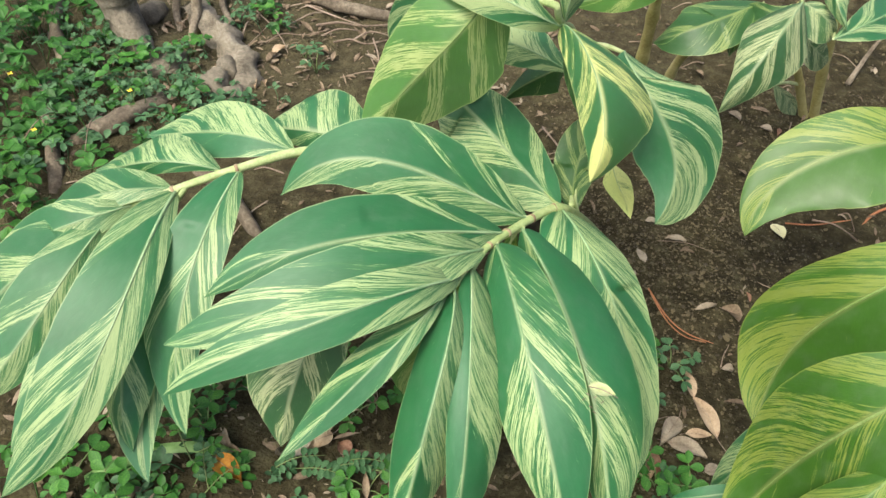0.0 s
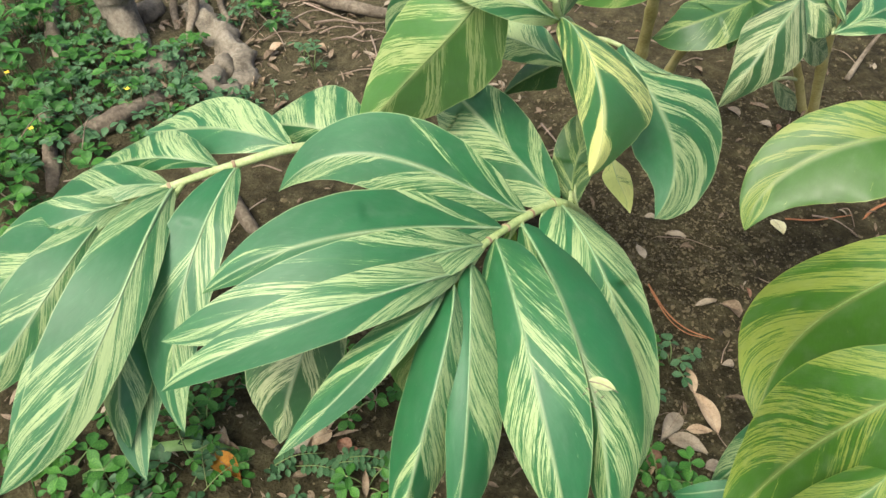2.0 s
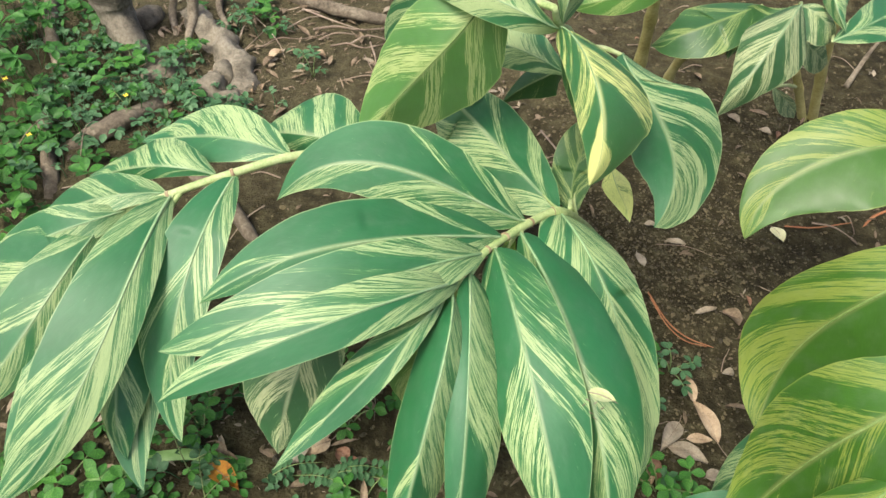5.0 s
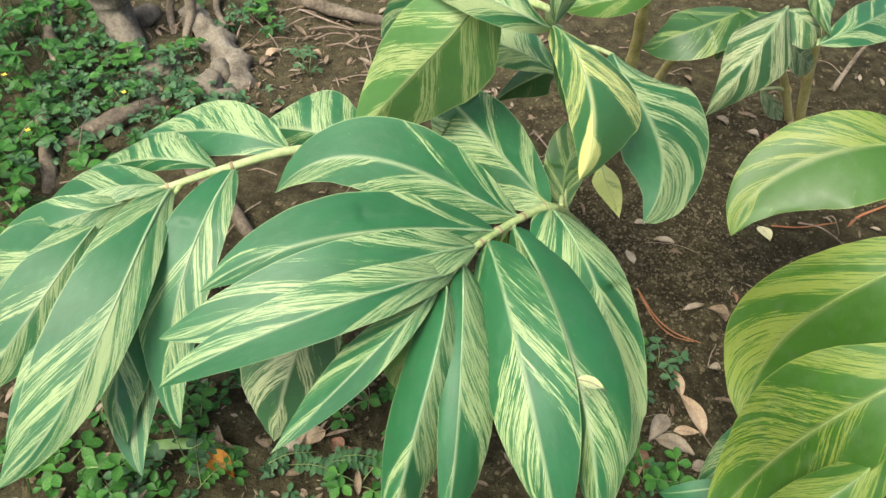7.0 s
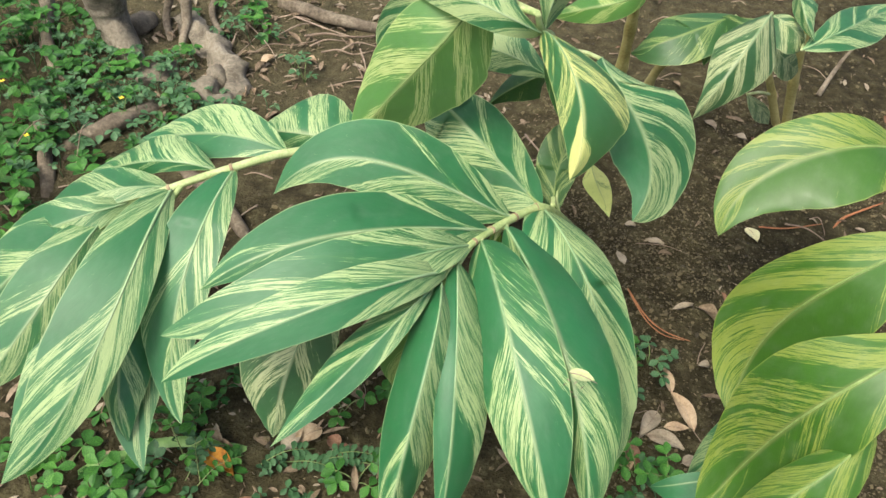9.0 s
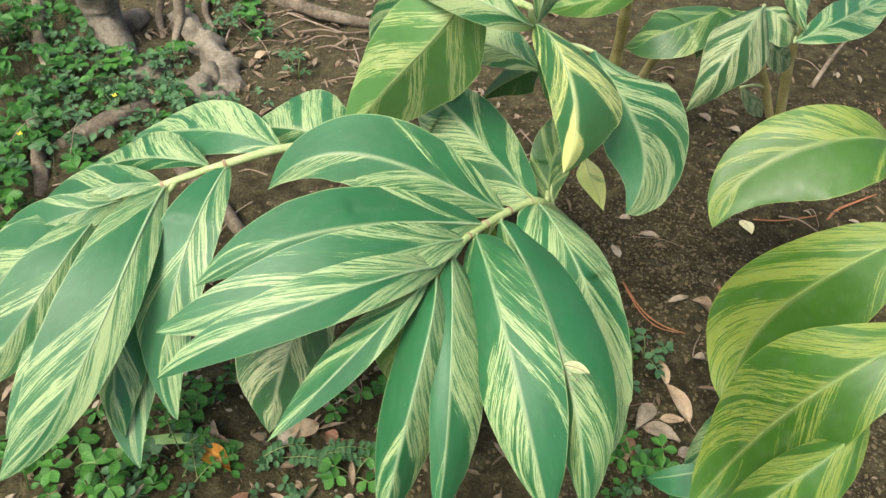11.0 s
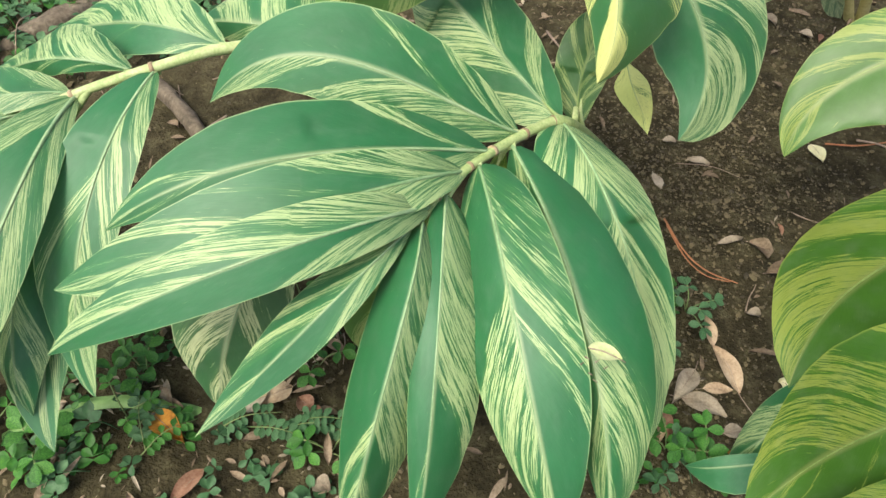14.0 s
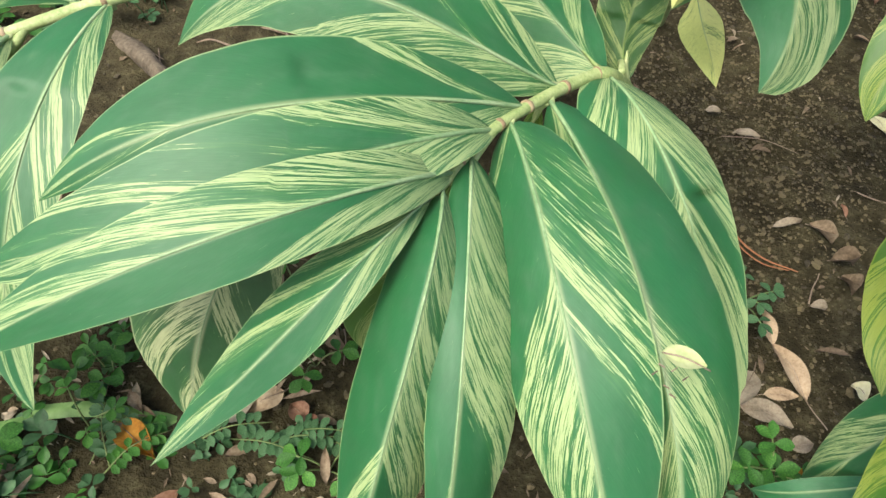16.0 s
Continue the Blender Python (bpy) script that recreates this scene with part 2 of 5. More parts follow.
# ---- shapes ----
def relief(x, y):
    """Height of the ground."""
    h = 0.012 * noise.noise((x * 2.3, y * 2.3, 0.3)) + 0.006 * noise.noise((x * 9, y * 9, 1.7))
    if abs(x) < 2.5 and -0.5 < y < 3.5:
        h += 0.008 * noise.noise((x * 13, y * 13, 5.5)) + 0.0060 * noise.noise((x * 30, y * 30, 4.1)) + 0.0030 * noise.noise((x * 62, y * 62, 2.2)) + 0.0022 * noise.noise((x * 110, y * 110, 7.2))
    return h


def mesh_object(name, verts, faces, material, parent=None, label="", smooth=True):
    data = bpy.data.meshes.new(name)
    data.from_pydata([tuple(v) for v in verts], [], faces)
    data.materials.append(material)
    data.polygons.foreach_set("use_smooth", [smooth] * len(faces))
    data.update()
    ob = new(name, data)
    ob.parent = parent
    if label:
        ob["label"] = label
    return ob


def thing(name, label, category, group="", at=(0, 0, 0)):
    ob = new(name)
    ob.empty_display_size = 0.05
    ob.location = at
    return tagged(ob, label, category, group)


def curve_at(points, u):
    """The smooth line through four points, at u from 0 to 1."""
    steps = [0.0]
    for p, q in zip(points, points[1:]):
        steps.append(steps[-1] + (q - p).length)
    at = [s / steps[-1] for s in steps]
    out = Vector()
    for i, p in enumerate(points):
        w = 1.0
        for j in range(len(points)):
            if j != i:
                w *= (u - at[j]) / (at[i] - at[j])
        out += w * p
    return out


def tube(path, radii, sides=8, rough=0.0, seed=0.0):
    """Vertices and faces of a closed tube along a list of points."""
    verts, faces, n = [], [], len(path)
    across = None
    for i, p in enumerate(path):
        way = (path[min(i + 1, n - 1)] - path[max(i - 1, 0)]).normalized()
        if across is None:
            across = way.orthogonal().normalized()
        across = (across - way * across.dot(way)).normalized()
        other = way.cross(across)
        for k in range(sides):
            a = 2 * math.pi * k / sides
            spread = across * math.cos(a) + other * math.sin(a)
            r = radii[i]
            if rough:
                r *= 1 + rough * (noise.noise(p * 14 + spread * 1.3 + Vector((seed, 0, 0))) + 0.45 * noise.noise(p * 46 + spread * 2.6 + Vector((0, seed, 0))))
            verts.append(p + spread * r)
    for i in range(n - 1):
        for k in range(sides):
            a, b = i * sides + k, i * sides + (k + 1) % sides
            faces.append((a, b, b + sides, a + sides))
    faces.append(tuple(range(sides))[::-1])
    faces.append(tuple(range((n - 1) * sides, n * sides)))
    return verts, faces


def smooth_path(points, n):
    """n points on a rounded line through the given ones."""
    pts = [Vector(p) for p in points]
    pts = [2 * pts[0] - pts[1], *pts, 2 * pts[-1] - pts[-2]]
    out, spans = [], len(pts) - 3
    for i in range(n):
        s = i / (n - 1) * spans
        k = min(int(s), spans - 1)
        t, (a, b, c, d) = s - k, pts[k:k + 4]
        out.append(0.5 * (2 * b + t * (c - a) + t * t * (2 * a - 5 * b + 4 * c - d) + t ** 3 * (3 * b - a - 3 * c + d)))
    return out


LEAVES = [0]
STEM_LINES = {}


def sheath(plant, base, way):
    """The clasping foot of a leaf, which runs along its stem before it bends out into the blade."""
    path, r0, r1 = STEM_LINES[plant.name]
    k = min(range(len(path)), key=lambda i: (path[i] - base).length)
    if (path[k] - base).length > 0.05 or k < 24:
        return
    r, squeeze = r0 + (r1 - r0) * k / len(path), 0.9
    line = smooth_path([path[k - 13], path[k - 6], (path[k] + base * 2) / 3, base + way * 0.010], 16)
    if (path[k] - path[k - 6]).normalized().dot(way) < 0.75:
        # a leaf that stands off sideways turns out of the stem in a short taper
        line = smooth_path([path[k - 9], path[k - 3].lerp(base, 0.3), base + way * 0.014, base + way * 0.036], 16)
        squeeze = 0.62
    mesh_object("sheath", *tube(line, [r * squeeze * (0.86 + 0.10 * math.sin(math.pi * i / 15)) * (1 - 0.78 * (i / 15) ** 1.2) for i in range(16)], 10, 0.05, k), STALK, plant)


def leaf(plant, base, near, far, tip, a, b, pattern_a, pattern_b, wide, full, tone):
    """A variegated leaf: a midrib through four points, and the reach of both halves where it is widest."""
    LEAVES[0] += 1
    seed = LEAVES[0]
    pts = [Vector(p) for p in (base, near, far, tip)]
    a, b = Vector(a), Vector(b)
    if plant.name in STEM_LINES:
        foot = min(STEM_LINES[plant.name][0], key=lambda p: (p - pts[0]).length)
        if (foot - pts[0]).length < 0.05:
            pts[0] = pts[0].lerp(foot, 0.7)
    rows, half = 44, 9
    way_wide = (curve_at(pts, wide + 0.02) - curve_at(pts, wide - 0.02)).normalized()
    verts, uvs, spine = [], [], []
    for i in range(rows + 1):
        u = 0.004 + 0.996 * i / rows
        p = curve_at(pts, u)
        way = (curve_at(pts, u + 0.015) - curve_at(pts, u - 0.015)).normalized()
        turn = way_wide.rotation_difference(way)
        if u < wide:
            w = math.sin(math.pi / 2 * u / wide) ** (full + 0.08)
        else:
            w = math.cos(math.pi / 2 * (u - wide) / (1 - wide)) ** (full + 0.35)
        w = max(w, 0.006)
        ra, rb = turn @ a, turn @ b
        up = ra.cross(rb)
        up = (up if up.length > 1e-9 else way.orthogonal()).normalized()
        if up.z < 0:
            up = -up
        crown = up if (ra.normalized() + rb.normalized()).length < 0.9 else Vector((0, 0, 1))
        spine.append((p, up))
        for j in range(-half, half + 1):
            s = abs(j) / half
            reach = (ra if j < 0 else rb) * (s * w)
            size = (ra if j < 0 else rb).length
            bow = crown * (size * w * (0.16 * s * (1 - s) * 2 - 0.02 * s))
            wave = up * (size * 0.085 * s * s * noise.noise((u * 6.5, s + (5 if j < 0 else 9), seed * 3.1)))
            wave += up * (size * 0.012 * s * math.sin(70 * (u - 0.24 * s) + seed))
            edge = 1 + 0.02 * noise.noise((u * 14, j * 0.1, seed))
            verts.append(p + reach * edge + bow + wave)
            uvs.append((u, 0.5 + 0.5 * j / half))
    cols = 2 * half + 1
    faces = [(i * cols + j, i * cols + j + 1, (i + 1) * cols + j + 1, (i + 1) * cols + j) for i in range(rows) for j in range(cols - 1)]
    ob = mesh_object("leaf", verts, faces, leaf_material(pattern_a, pattern_b, tone, seed), plant)
    layer = ob.data.uv_layers.new(name="UVMap")
    layer.data.foreach_set("uv", [c for loop in ob.data.loops for c in uvs[loop.vertex_index]])
    length = sum((q - p).length for p, q in zip(pts, pts[1:]))
    path = [p - up * 0.0018 * length * (1 - i / 48) for i, (p, up) in enumerate(spine[:-2])]
    radii = [0.0054 * length * (1 - 0.96 * i / len(path)) ** 1.3 for i in range(len(path))]
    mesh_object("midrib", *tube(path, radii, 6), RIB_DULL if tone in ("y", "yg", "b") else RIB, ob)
    if plant.name in STEM_LINES:
        sheath(plant, pts[0], (pts[1] - pts[0]).normalized())
    return ob


def stalk(plant, points, r0, r1, material=STALK, name="stem", joints=0):
    path = smooth_path(points, 26)
    radii = [r0 + (r1 - r0) * i / 25 for i in range(26)]
    if joints:
        radii = [r * (1 + 0.22 * max(0, math.cos(2 * math.pi * joints * i / 25)) ** 6) for i, r in enumerate(radii)]
    return mesh_object(name, *tube(path, radii, 12, 0.06), material, plant)


def scar(plant, points, r0, r1, at):
    """A reddish-brown collar where a leaf sheath closes round the stem."""
    path = smooth_path(points, 301)
    k = int(at * 297)
    r = (r0 + (r1 - r0) * at) * 1.05
    mesh_object("sheath_scar", *tube(path[k:k + 3], [r * 0.99, r * 1.035, r * 0.99], 12, 0.15, at), SCAR, plant)


def flat_leaf(start, end, width, lift, curl, seed, rows=10, cols=5):
    """Vertices and faces of a small leaf that lies from start to end, curled up at its edges."""
    start, end = Vector(start), Vector(end)
    way = end - start
    across = way.cross(Vector((0, 0, 1))).normalized()
    verts = []
    for i in range(rows + 1):
        u = i / rows
        w = max(math.sin(math.pi * min(u ** 0.9, 1)) ** 0.75 * (1 - 0.25 * u), 0.02) * width / 2
        for j in range(-cols, cols + 1):
            s = j / cols
            z = lift * math.sin(math.pi * u) + curl * width * s * s * (0.5 + u) + width * 0.10 * noise.noise((u * 3, s * 1.5, seed))
            verts.append(start + way * u + across * (s * w) + Vector((0, 0, z)))
    n = 2 * cols + 1
    return verts, [(i * n + j, i * n + j + 1, (i + 1) * n + j + 1, (i + 1) * n + j) for i in range(rows) for j in range(n - 1)]


def on_ground(x, y, above=0.004):
    return Vector((x, y, relief(x, y) + above))


def fallen_leaf(start, end, width, material, label, curl=0.12, lift=0.008, stem=0.25, seed=0):
    """A dead leaf on the ground, from its stalk end to its tip, with its stalk."""
    a, b = on_ground(*start), on_ground(*end)
    ob = thing("fallen_leaf", label, "dead leaf", "fallen leaves", a)
    verts, faces = flat_leaf(a, b, width, lift, curl, seed + 0.37)
    mesh_object("blade", [v - a for v in verts], faces, material, ob)
    way = b - a
    bend = way.cross(Vector((0, 0, 1))) * 0.05
    path = smooth_path([a - way * stem + bend, a, a + way * 0.5 + Vector((0, 0, lift)), a + way * 0.95], 12)
    mesh_object("stalk", *tube([p - a + Vector((0, 0, 0.0006)) for p in path], [width * 0.022 * (1.1 - i / 14) for i in range(12)], 5), TWIG, ob)
    return ob


def leaflet_data(rows=5, cols=2):
    """A small egg-shaped leaflet of length 1 along x, as vertices and faces."""
    verts = []
    for i in range(rows + 1):
        u = i / rows
        w = max(0.34 * math.sin(math.pi * u ** 1.25) ** 0.7 if 0 < u < 1 else 0, 0.03)
        for j in range(-cols, cols + 1):
            s = j / cols
            verts.append(Vector((u, s * w, 0.10 * abs(s) * w * 3 - 0.10 * u * u)))
    n = 2 * cols + 1
    return verts, [(i * n + j, i * n + j + 1, (i + 1) * n + j + 1, (i + 1) * n + j) for i in range(rows) for j in range(n - 1)]


LEAFLET_VERTS, LEAFLET_FACES = leaflet_data()
LEAFLET_MESHES = {}


def leaflet_mesh(material):
    if material.name not in LEAFLET_MESHES:
        data = bpy.data.meshes.new("leaflet")
        data.from_pydata([tuple(v) for v in LEAFLET_VERTS], [], LEAFLET_FACES)
        data.materials.append(material)
        data.polygons.foreach_set("use_smooth", [True] * len(LEAFLET_FACES))
        LEAFLET_MESHES[material.name] = data
    return LEAFLET_MESHES[material.name]


def four_leaflets(at, size, heading, tilt, rng):
    """Poses of the four leaflets of one leaf of the ground cover."""
    for turn, back in ((-28, 0.0), (28, 0.0), (-100, 0.18), (100, 0.18)):
        angle = heading + turn + rng.uniform(-14, 14)
        shift = Vector((-math.cos(radians(heading)), -math.sin(radians(heading)), 0)) * size * back * 1.4
        yield Matrix.Translation(Vector(at) + shift) @ pose(0, 0, 0, tilt[0], tilt[1], angle) @ pose(0, 0, 0, rng.uniform(-12, 12), rng.uniform(-14, 12), 0) @ Matrix.Scale(size * rng.uniform(0.82, 1.1), 4)


def cover_plant(x, y, leaves, size, seed, material=COVER, flower=False, spread=0.05, height=0.045):
    """A low plant with leaves of four round leaflets on thin stalks."""
    rng = random.Random(seed)
    foot = on_ground(x, y, -0.004)
    ob = thing("peanut_plant", "low green creeping plant with four-part leaves on bare soil", "plant", "creeping plants", foot)
    if flower:
        ob["label"] = "low green creeping plant with a small yellow flower"
    for k in range(leaves):
        angle = 2 * math.pi * (k + rng.random()) / leaves
        reach = spread * rng.uniform(0.35, 1.0)
        top = Vector((reach * math.cos(angle), reach * math.sin(angle), height * rng.uniform(0.6, 1.3)))
        path = smooth_path([(0, 0, 0), (top.x * 0.4, top.y * 0.4, top.z * 0.7), tuple(top)], 6)
        mesh_object("stalk", *tube(path, [0.0011] * 6, 5), COVER_STEM, ob)
        for m in four_leaflets(top, size, math.degrees(angle), (rng.uniform(-15, 15), rng.uniform(-15, 15)), rng):
            piece = new("leaflet", leaflet_mesh(material))
            piece.parent, piece.matrix_local = ob, m
    if flower:
        centre = Vector((0.01, -0.01, height * 1.5))
        mesh_object("flower_stalk", *tube(smooth_path([(0, 0, 0), tuple(centre)], 4), [0.0008] * 4, 5), COVER_STEM, ob)
        for turn in (0, 95, 190, 275):
            piece = new("petal", leaflet_mesh(PETAL))
            piece.parent, piece.matrix_local = ob, Matrix.Translation(centre) @ pose(0, 0, 0, 0, -25, turn) @ Matrix.Scale(0.008, 4)
    return ob


def cover_carpet(name, label, spots, size, material, seed):
    """Many leaves of the ground cover in one mesh; spots: (x, y, spread, count, height)."""
    rng = random.Random(seed)
    verts, faces = [], []
    for x, y, spread, count, height in spots:
        for _ in range(count):
            px, py = x + rng.gauss(0, spread), y + rng.gauss(0, spread)
            top = on_ground(px, py, height * rng.uniform(0.25, 1.25))
            foot = on_ground(px + rng.uniform(-0.03, 0.03), py + rng.uniform(-0.03, 0.03), -0.003)
            parts = [(LEAFLET_VERTS, LEAFLET_FACES, m) for m in four_leaflets(top, size * rng.uniform(0.6, 1.15), rng.uniform(0, 360), (rng.uniform(-25, 25), rng.uniform(-25, 25)), rng)]
            tv, tf = tube([foot, (foot + top) / 2 + Vector((0.004, 0, 0.006)), top], [0.0011, 0.001, 0.0008], 4)
            parts.append((tv, tf, Matrix()))
            for pv, pf, m in parts:
                k = len(verts)
                verts += [m @ v for v in pv]
                faces += [tuple(i + k for i in f) for f in pf]
    return tagged(mesh_object(name, verts, faces, material), label, "ground cover", kind="stuff")


def sprig(x, y, heading, length, pairs, seed, material=COVER_BLUE):
    """A feathered sprig with paired leaflets, low over the ground."""
    rng = random.Random(seed)
    foot = on_ground(x, y, -0.002)
    ob = thing("feathered_sprig", "small dull green feathered sprig low on the soil", "plant", "feathered sprigs", foot)
    d = Vector((math.cos(radians(heading)), math.sin(radians(heading)), 0))
    path = smooth_path([(0, 0, 0), tuple(d * length * 0.5 + Vector((0, 0, 0.030))), tuple(d * length + Vector((0, 0, 0.016)))], 12)
    mesh_object("stem", *tube(path, [0.0011 - 0.00005 * i for i in range(12)], 5), COVER_STEM, ob)
    for k in range(pairs):
        p = path[2 + int(9 * k / pairs)]
        for turn in (-72, 72):
            piece = new("leaflet", leaflet_mesh(material))
            piece.parent, piece.matrix_local = ob, Matrix.Translation(p) @ pose(0, 0, 0, rng.uniform(-15, 15), rng.uniform(-15, 10), heading + turn + rng.uniform(-8, 8)) @ Matrix.Scale(rng.uniform(0.013, 0.018), 4)
    return ob


def root(points, r0, r1, label, material=BARK, sides=14, rough=0.35, seed=0.0):
    path = smooth_path(points, 54)
    radii = [r0 + (r1 - r0) * i / 53 for i in range(54)]
    origin = path[0].copy()
    verts, faces = tube(path, radii, sides, rough, seed)
    ob = mesh_object("tree_root", [v - origin for v in verts], faces, material)
    ob.location = origin
    return tagged(ob, label, "root", "tree roots")


def stone(x, y, size, seed, label="rounded grey-brown stone half sunk in the soil"):
    bm = bmesh.new()
    bmesh.ops.create_icosphere(bm, subdivisions=3, radius=1)
    for v in bm.verts:
        d = 1 + 0.38 * noise.noise(v.co * 1.3 + Vector((seed, 0, 0))) + 0.18 * noise.noise(v.co * 3.6 + Vector((0, seed, 0)))
        v.co = Vector((v.co.x * size[0], v.co.y * size[1], v.co.z * size[2])) * d
    data = bpy.data.meshes.new("stone")
    bm.to_mesh(data)
    bm.free()
    data.materials.append(STONE)
    data.polygons.foreach_set("use_smooth", [True] * len(data.polygons))
    ob = new("stone", data)
    ob.location, ob.rotation_euler = (x, y, relief(x, y) + size[2] * 0.3), (0, 0, seed)
    return tagged(ob, label, "stone", "stones")


def strip(name, points, width, material, label, category, group=""):
    """A long thin blade that lies over the ground."""
    path = smooth_path(points, 18)
    origin = path[0].copy()
    verts = []
    for i, p in enumerate(path):
        way = (path[min(i + 1, 17)] - path[max(i - 1, 0)]).normalized()
        across = way.cross(Vector((0, 0, 1))).normalized()
        w = width / 2 * min(1, 0.35 + 4 * (1 - i / 17))
        for s, drop in ((-1, 0.25), (-0.5, 0.06), (0, -0.12), (0.5, 0.06), (1, 0.25)):
            verts.append(p + across * s * w - Vector((0, 0, drop * w)) - origin)
    faces = [(i * 5 + j, i * 5 + j + 1, i * 5 + j + 6, i * 5 + j + 5) for i in range(17) for j in range(4)]
    ob = mesh_object(name, verts, faces, material)
    ob.location = origin
    return tagged(ob, label, category, group)


def stick(points, r, label, material=TWIG, name="twig", group="twigs"):
    path = smooth_path(points, 14)
    origin = path[0].copy()
    ob = mesh_object(name, *tube([p - origin for p in path], [r * (1 - 0.5 * i / 13) for i in range(14)], 6, 0.2, r * 900), material)
    ob.location = origin
    return tagged(ob, label, "twig", group)

# ---- ground ----
def ground():
    def lines(low, high, step):
        inner = list(np.arange(low, high + step / 2, step))
        left, right, gap = [], [], step
        while gap < 40:
            gap *= 1.45
            left.append((left[-1] if left else low) - gap)
            right.append((right[-1] if right else high) + gap)
        return left[::-1] + inner + right
    xs, ys = lines(-1.55, 1.55, 0.0095), lines(0.25, 2.45, 0.0095)
    verts = [(x, y, relief(x, y)) for y in ys for x in xs]
    n = len(xs)
    faces = [(j * n + i, j * n + i + 1, (j + 1) * n + i + 1, (j + 1) * n + i) for j in range(len(ys) - 1) for i in range(n - 1)]
    return tagged(mesh_object("ground", verts, faces, SOIL), "brown crumbly garden soil, paler and trodden under the tree", "ground", kind="structure")


ground()


def crumbs(name, label, count, sizes, material, seed, flat=1.0, zone=(-1.5, 1.5, 0.3, 2.4)):
    """Clods and litter as one joined mesh of small lumps."""
    rng = random.Random(seed)
    base = [Vector(v) for v in ((1, 0, 0), (-1, 0, 0), (0, 1, 0), (0, -1, 0), (0, 0, 1), (0, 0, -1), (0.7, 0.7, 0.5), (-0.7, 0.6, 0.5), (0.6, -0.7, 0.5), (-0.7, -0.7, 0.4))]
    tris = ((6, 0, 2), (6, 2, 4), (6, 4, 0), (7, 2, 1), (7, 1, 4), (7, 4, 2), (8, 3, 0), (8, 0, 4), (8, 4, 3), (9, 1, 3), (9, 3, 4), (9, 4, 1), (5, 2, 0), (5, 1, 2), (5, 3, 1), (5, 0, 3))
    verts, faces = [], []
    for _ in range(count):
        x, y = rng.uniform(zone[0], zone[1]), rng.uniform(zone[2], zone[3])
        if noise.noise((x * 3, y * 3, seed)) < rng.uniform(-0.6, 0.5):
            continue
        s = sizes[0] + (sizes[1] - sizes[0]) * rng.random() ** 3
        m = Matrix.Translation(on_ground(x, y, s * 0.2 * flat)) @ pose(0, 0, 0, rng.uniform(-25, 25), rng.uniform(-25, 25), rng.uniform(0, 360))
        grow = Vector((s * rng.uniform(0.7, 1.5), s * rng.uniform(0.6, 1.1), s * rng.uniform(0.5, 0.9) * flat))
        k = len(verts)
        verts += [m @ Vector((v.x * grow.x, v.y * grow.y, v.z * grow.z)) * 1 for v in (b * rng.uniform(0.75, 1.2) for b in base)]
        faces += [tuple(i + k for i in f) for f in tris]
    return tagged(mesh_object(name, verts, faces, material, smooth=False), label, "soil", kind="stuff")


crumbs("soil_clods", "loose dark clods and crumbs of soil", 17000, (0.0011, 0.0068), CLOD, 3)
crumbs("fine_soil", "fine crumbly brown soil grains", 45000, (0.0009, 0.0040), CLOD, 8, 1.0, (0.28, 1.3, 0.45, 1.75))
crumbs("pale_grit", "pale small grit scattered on soil", 90, (0.001, 0.003), STONE, 5)


def litter_flakes(name, label, count, material, seed, zone, size):
    """Broken bits of dead leaf, too small to tell apart, in one mesh."""
    rng = random.Random(seed)
    verts, faces = [], []
    for _ in range(count):
        x, y, a = rng.uniform(zone[0], zone[1]), rng.uniform(zone[2], zone[3]), rng.uniform(0, 2 * math.pi)
        s = size * (0.35 + 2.0 * rng.random() ** 3)
        p = on_ground(x, y, 0.003)
        q = p + Vector((math.cos(a) * s, math.sin(a) * s, rng.uniform(-0.1, 0.35) * s))
        v, f = flat_leaf(p, q, s * rng.uniform(0.10, 0.55), s * 0.10, rng.uniform(-0.3, 0.5), rng.random() * 50, 4, 1)
        k = len(verts)
        verts += v
        faces += [tuple(i + k for i in g) for g in f]
    return tagged(mesh_object(name, verts, faces, material), label, "litter", kind="stuff")


litter_flakes("leaf_litter", "dry brown broken leaf litter on the soil", 900, LITTER, 11, (-1.4, 1.4, 0.35, 2.4), 0.022)
litter_flakes("bark_litter", "dry bark flakes and leaf litter under the tree", 1700, LITTER, 12, (-1.0, 0.3, 1.35, 2.4), 0.017)
litter_flakes("tan_litter", "pale tan leaf scraps and straw under the tree", 260, GREY_TAN, 16, (-0.9, 0.2, 1.5, 2.35), 0.018)
litter_flakes("pale_litter", "pale dry leaf scraps on dark soil", 45, GREY_TAN, 13, (0.3, 1.3, 0.5, 2.2), 0.020)
litter_flakes("straw_litter", "pale straw and leaf scraps in the shade", 95, GREY_TAN, 14, (-0.65, 0.05, 0.36, 0.72), 0.016)
litter_flakes("dark_litter", "dark brown leaf scraps in the shade", 420, LITTER, 15, (-0.7, 0.35, 0.36, 0.85), 0.022)

